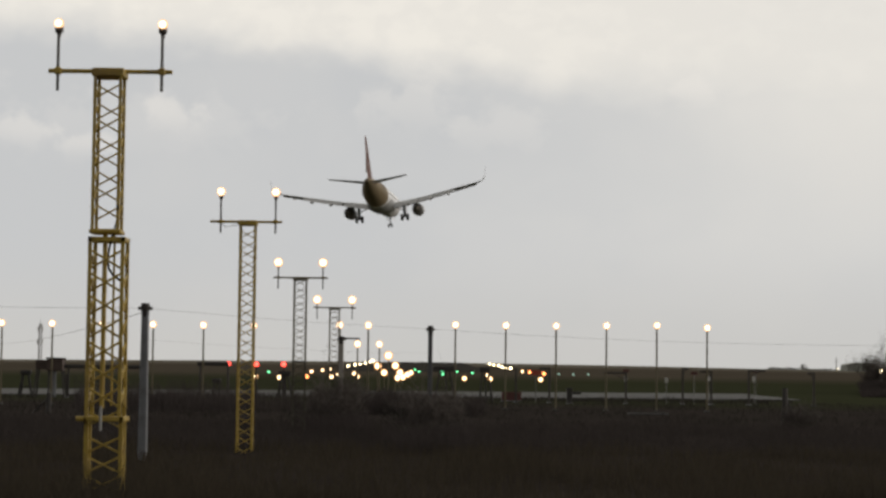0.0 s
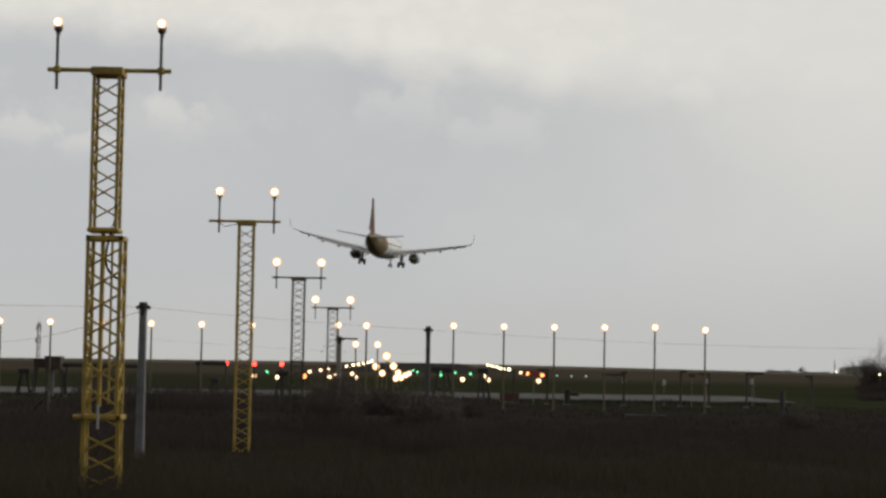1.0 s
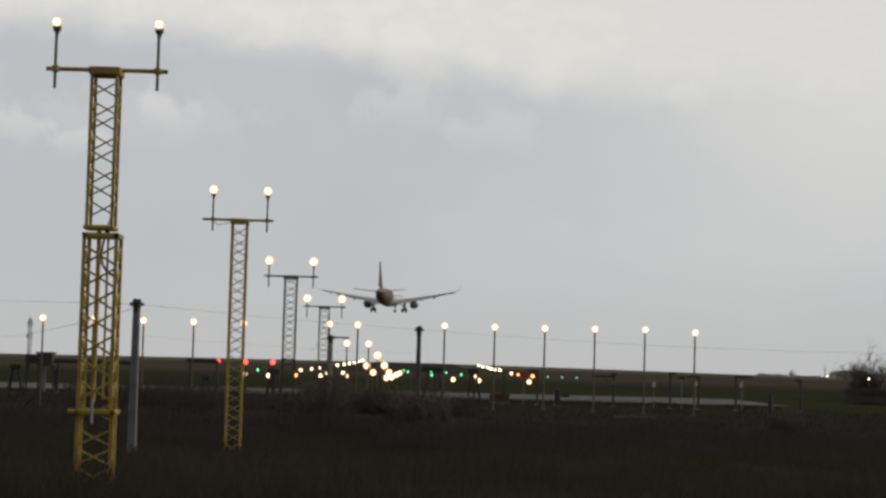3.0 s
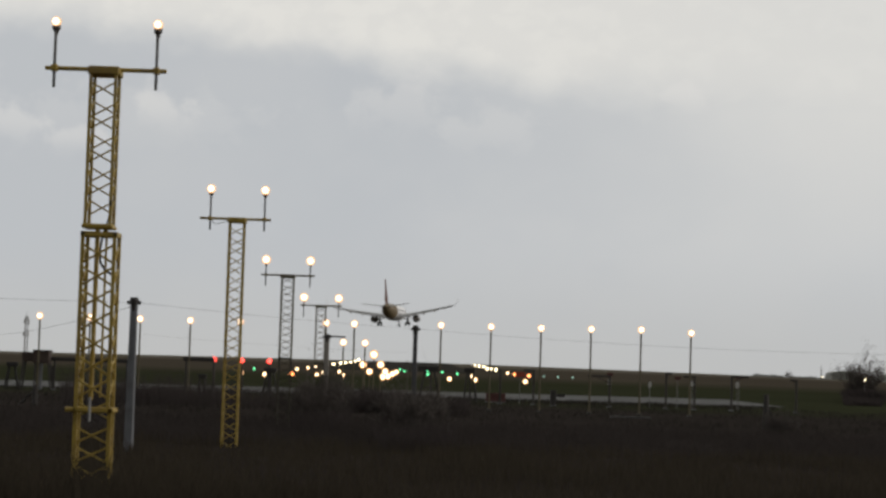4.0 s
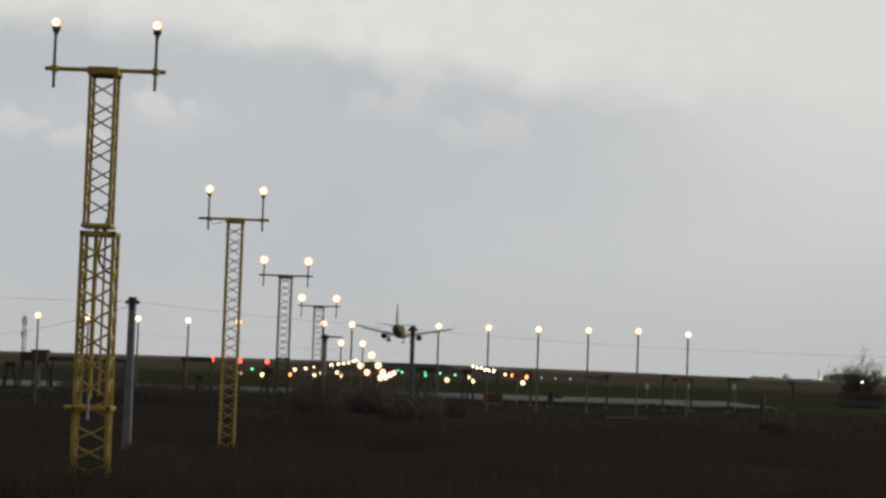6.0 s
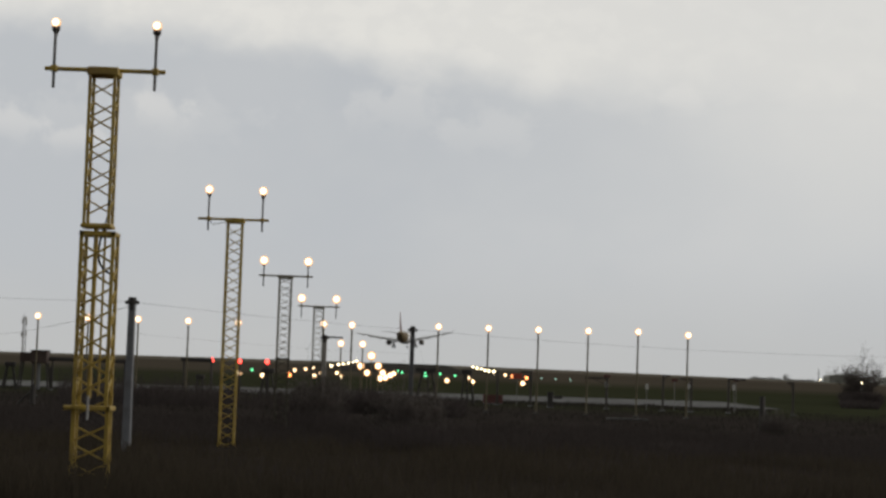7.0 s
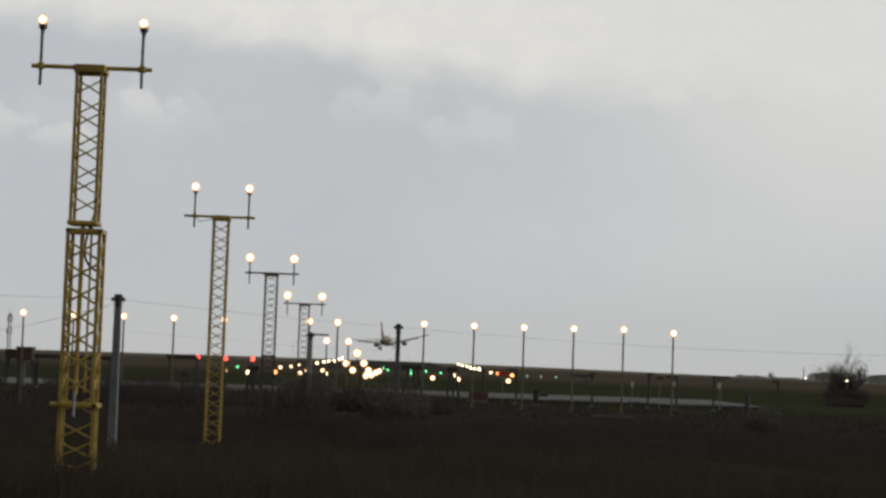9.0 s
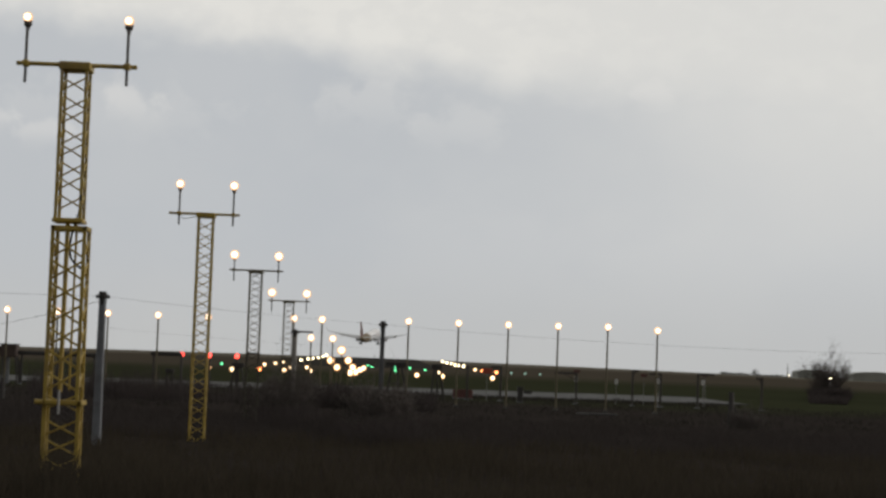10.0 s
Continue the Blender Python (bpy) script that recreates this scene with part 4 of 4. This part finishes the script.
SHRUB_BARK = material("grey_brown_thorn_bark", (0.125, 0.108, 0.100), 0.9, 0, (0.10, 0.087, 0.080), 6, 0.8, 0.6, 30)
SHRUB_LEAF = material("withered_shrub_leaves", (0.100, 0.086, 0.078), 0.8, 0, (0.080, 0.070, 0.064), 2, 0.8, spec=0.1)
build_tree(67.77, 320, 7.1, 1.05, leafy=0.12)
for x, y, h in ((-5.12, 107, 3.0), (-5.96, 118, 2.8), (-0.01, 86, 2.6), (-0.44, 92, 2.5), (20.31, 118, 1.7)):
    build_tree(x, y, h, 0.7, "thorn_shrub", "dark leafless thorn shrub in rough grass", "shrub", 0.3, "thorn shrubs", 0.035, SHRUB_BARK, SHRUB_LEAF)
field_lamps("yard_lamp", [(63.76, 300, 4.45)], 0.12, LIGHT_WHITE, "small white yard lamp in front of the tree", "yard lamps")


def grass_mat(name, a, b):
    m = bpy.data.materials.new(name)
    m.use_nodes = True
    nt = m.node_tree
    s = nt.nodes["Principled BSDF"]
    s.inputs["Roughness"].default_value = 0.9
    s.inputs["Specular IOR Level"].default_value = 0.1
    g = nt.nodes.new("ShaderNodeNewGeometry")
    x = nt.nodes.new("ShaderNodeMix")
    x.data_type = "RGBA"
    nt.links.new(g.outputs["Random Per Island"], x.inputs["Factor"])
    x.inputs[6].default_value = (*a, 1)
    x.inputs[7].default_value = (*b, 1)
    nt.links.new(x.outputs[2], s.inputs["Base Color"])
    thin = nt.nodes.new("ShaderNodeBsdfTranslucent")
    nt.links.new(x.outputs[2], thin.inputs["Color"])
    both = nt.nodes.new("ShaderNodeMixShader")
    both.inputs[0].default_value = 0.5
    nt.links.new(s.outputs[0], both.inputs[1])
    nt.links.new(thin.outputs[0], both.inputs[2])
    nt.links.new(both.outputs[0], nt.nodes["Material Output"].inputs["Surface"])
    return m


def blades(name, count, y0, y1, h0, h1, mat, label, category, seed, width=0.012, patch=0.35, lean=0.25, span=(-0.27, 0.27)):
    """Many thin bent blades, thicker in patches."""
    r = random.Random(seed)
    s = Shape()
    done = 0
    while done < count:
        y = y0 + (y1 - y0) * r.random()
        x = r.uniform(*span) * (y + (12 if span[0] < -0.2 else 0))
        d = noise.noise((x * 0.22, y * 0.12, seed)) + 0.5 * noise.noise((x * 0.7, y * 0.5, seed + 9.0))
        if d < r.uniform(-0.9, patch):
            continue
        z = rough_z(x, y) - 0.03
        h = r.uniform(h0, h1) * (0.75 + 0.6 * max(d, -0.4))
        a = r.uniform(0, 6.283)
        w = width * r.uniform(0.7, 1.5)
        dx, dy = math.cos(a) * w, math.sin(a) * w
        bx, by = r.gauss(0, lean) * h, r.gauss(0, lean) * h
        s.add([(x - dx, y - dy, z), (x + dx, y + dy, z), (x + dx * 0.7 + bx * 0.4, y + dy * 0.7 + by * 0.4, z + h * 0.6), (x - dx * 0.7 + bx * 0.4, y - dy * 0.7 + by * 0.4, z + h * 0.6), (x + bx, y + by, z + h * 0.97)],
              [(0, 1, 2, 3), (3, 2, 4)])
        done += 1
    me = bpy.data.meshes.new(name)
    me.from_pydata(s.v, [], s.f)
    me.materials.append(mat)
    return tagged(new(name, me), label, category, kind="stuff")


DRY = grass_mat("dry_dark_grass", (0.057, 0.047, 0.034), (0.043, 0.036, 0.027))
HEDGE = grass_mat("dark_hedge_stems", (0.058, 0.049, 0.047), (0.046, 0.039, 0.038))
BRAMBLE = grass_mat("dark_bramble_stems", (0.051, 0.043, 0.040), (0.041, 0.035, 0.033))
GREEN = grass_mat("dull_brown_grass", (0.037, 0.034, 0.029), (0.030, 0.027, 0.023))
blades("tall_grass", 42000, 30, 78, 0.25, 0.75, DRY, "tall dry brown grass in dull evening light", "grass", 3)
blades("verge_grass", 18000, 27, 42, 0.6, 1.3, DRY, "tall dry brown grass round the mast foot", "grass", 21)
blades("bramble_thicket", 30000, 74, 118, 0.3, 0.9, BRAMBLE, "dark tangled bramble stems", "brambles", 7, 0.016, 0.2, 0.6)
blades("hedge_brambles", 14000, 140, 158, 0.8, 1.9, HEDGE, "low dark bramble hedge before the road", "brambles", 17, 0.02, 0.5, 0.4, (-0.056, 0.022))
blades("field_hedge", 5000, 296, 322, 0.5, 2.4, HEDGE, "low dark hedge under the bare tree", "hedge", 23, 0.05, 0.5, 0.5, (0.203, 0.222))
blades("field_edge_brambles", 7000, 262, 302, 0.25, 1.1, HEDGE, "low dark brambles spreading from the hedge", "brambles", 37, 0.05, 0.3, 0.5, (0.203, 0.221))
blades("pole_foot_brambles", 1800, 74, 86.5, 0.3, 1.6, HEDGE, "dark brambles round the foot of the darkened pole", "brambles", 41, 0.012, 0.4, 0.4, (-0.022, 0.016))
blades("stem_thicket", 2000, 95, 109, 0.3, 1.7, HEDGE, "dark stems round the foot of the concrete pole", "brambles", 43, 0.012, 0.4, 0.4, (-0.062, -0.034))
blades("road_verge", 9000, 204, 229, 0.12, 0.42, GREEN, "short dull grass along the edge of the road", "grass", 47, 0.03, 0.3, 0.3, (-0.15, 0.17))
blades("road_brambles", 4500, 150, 160, 0.7, 1.3, HEDGE, "dark bramble patch before the road", "brambles", 19, 0.02, 0.5, 0.4, (-0.142, -0.10))
blades("bare_thicket", 3200, 138, 176, 0.9, 3.0, HEDGE, "thin bare thicket of dark stems before the road", "brambles", 29, 0.014, 0.4, 0.3, (-0.172, -0.086))
blades("sparse_thicket", 1500, 140, 185, 0.7, 2.2, HEDGE, "sparse bare stems before the road", "brambles", 31, 0.014, 0.4, 0.3, (-0.09, -0.01))
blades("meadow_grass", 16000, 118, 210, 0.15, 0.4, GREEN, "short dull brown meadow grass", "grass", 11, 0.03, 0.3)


def motions():
    walk(airliner, [
        (0, pose(-9.60, 347.37, 32.41, -0.46, -3.84, -4.82)),
        (0.5, pose(-9.95, 374.50, 30.63, -0.03, -0.26, -5.21)),
        (1, pose(-10.41, 401.68, 28.03, 1.5, 4.59, -6.33)),
        (1.5, pose(-10.60, 428.89, 25.90, 1.9, 6.43, -7.28)),
        (2, pose(-10.39, 456.16, 24.10, 2.0, 6.28, -7.52)),
        (2.5, pose(-10.06, 483.45, 23.47, 1.8, 2.93, -6.71)),
        (4, pose(-8.19, 565.66, 20.42, 0.5, -2.30, -5.77)),
        (4.5, pose(-7.83, 593.19, 20.19, -0.78, -2.26, -5.61)),
        (5, pose(-7.46, 620.78, 19.36, -0.51, 0.17, -5.34)),
        (5.5, pose(-7.05, 648.40, 18.69, -0.46, 2.21, -4.63)),
        (7, pose(-5.79, 731.83, 17.54, 0.18, -2.16, -4.08)),
        (7.5, pose(-5.68, 759.91, 17.51, 0.50, -3.89, -4.15)),
        (8, pose(-5.80, 788.06, 17.42, 1.4, -4.33, -5.1)),
        (8.5, pose(-6.25, 816.27, 17.49, 2.7, -5.09, -6.7)),
        (9, pose(-7.07, 844.52, 17.54, 3.9, -4.70, -7.9)),
        (9.5, pose(-8.01, 872.78, 18.06, 5.6, -1.91, -9.4)),
        (10, pose(-9.13, 901.05, 18.98, 7.3, 0.39, -10.8)),
    ])


motions()
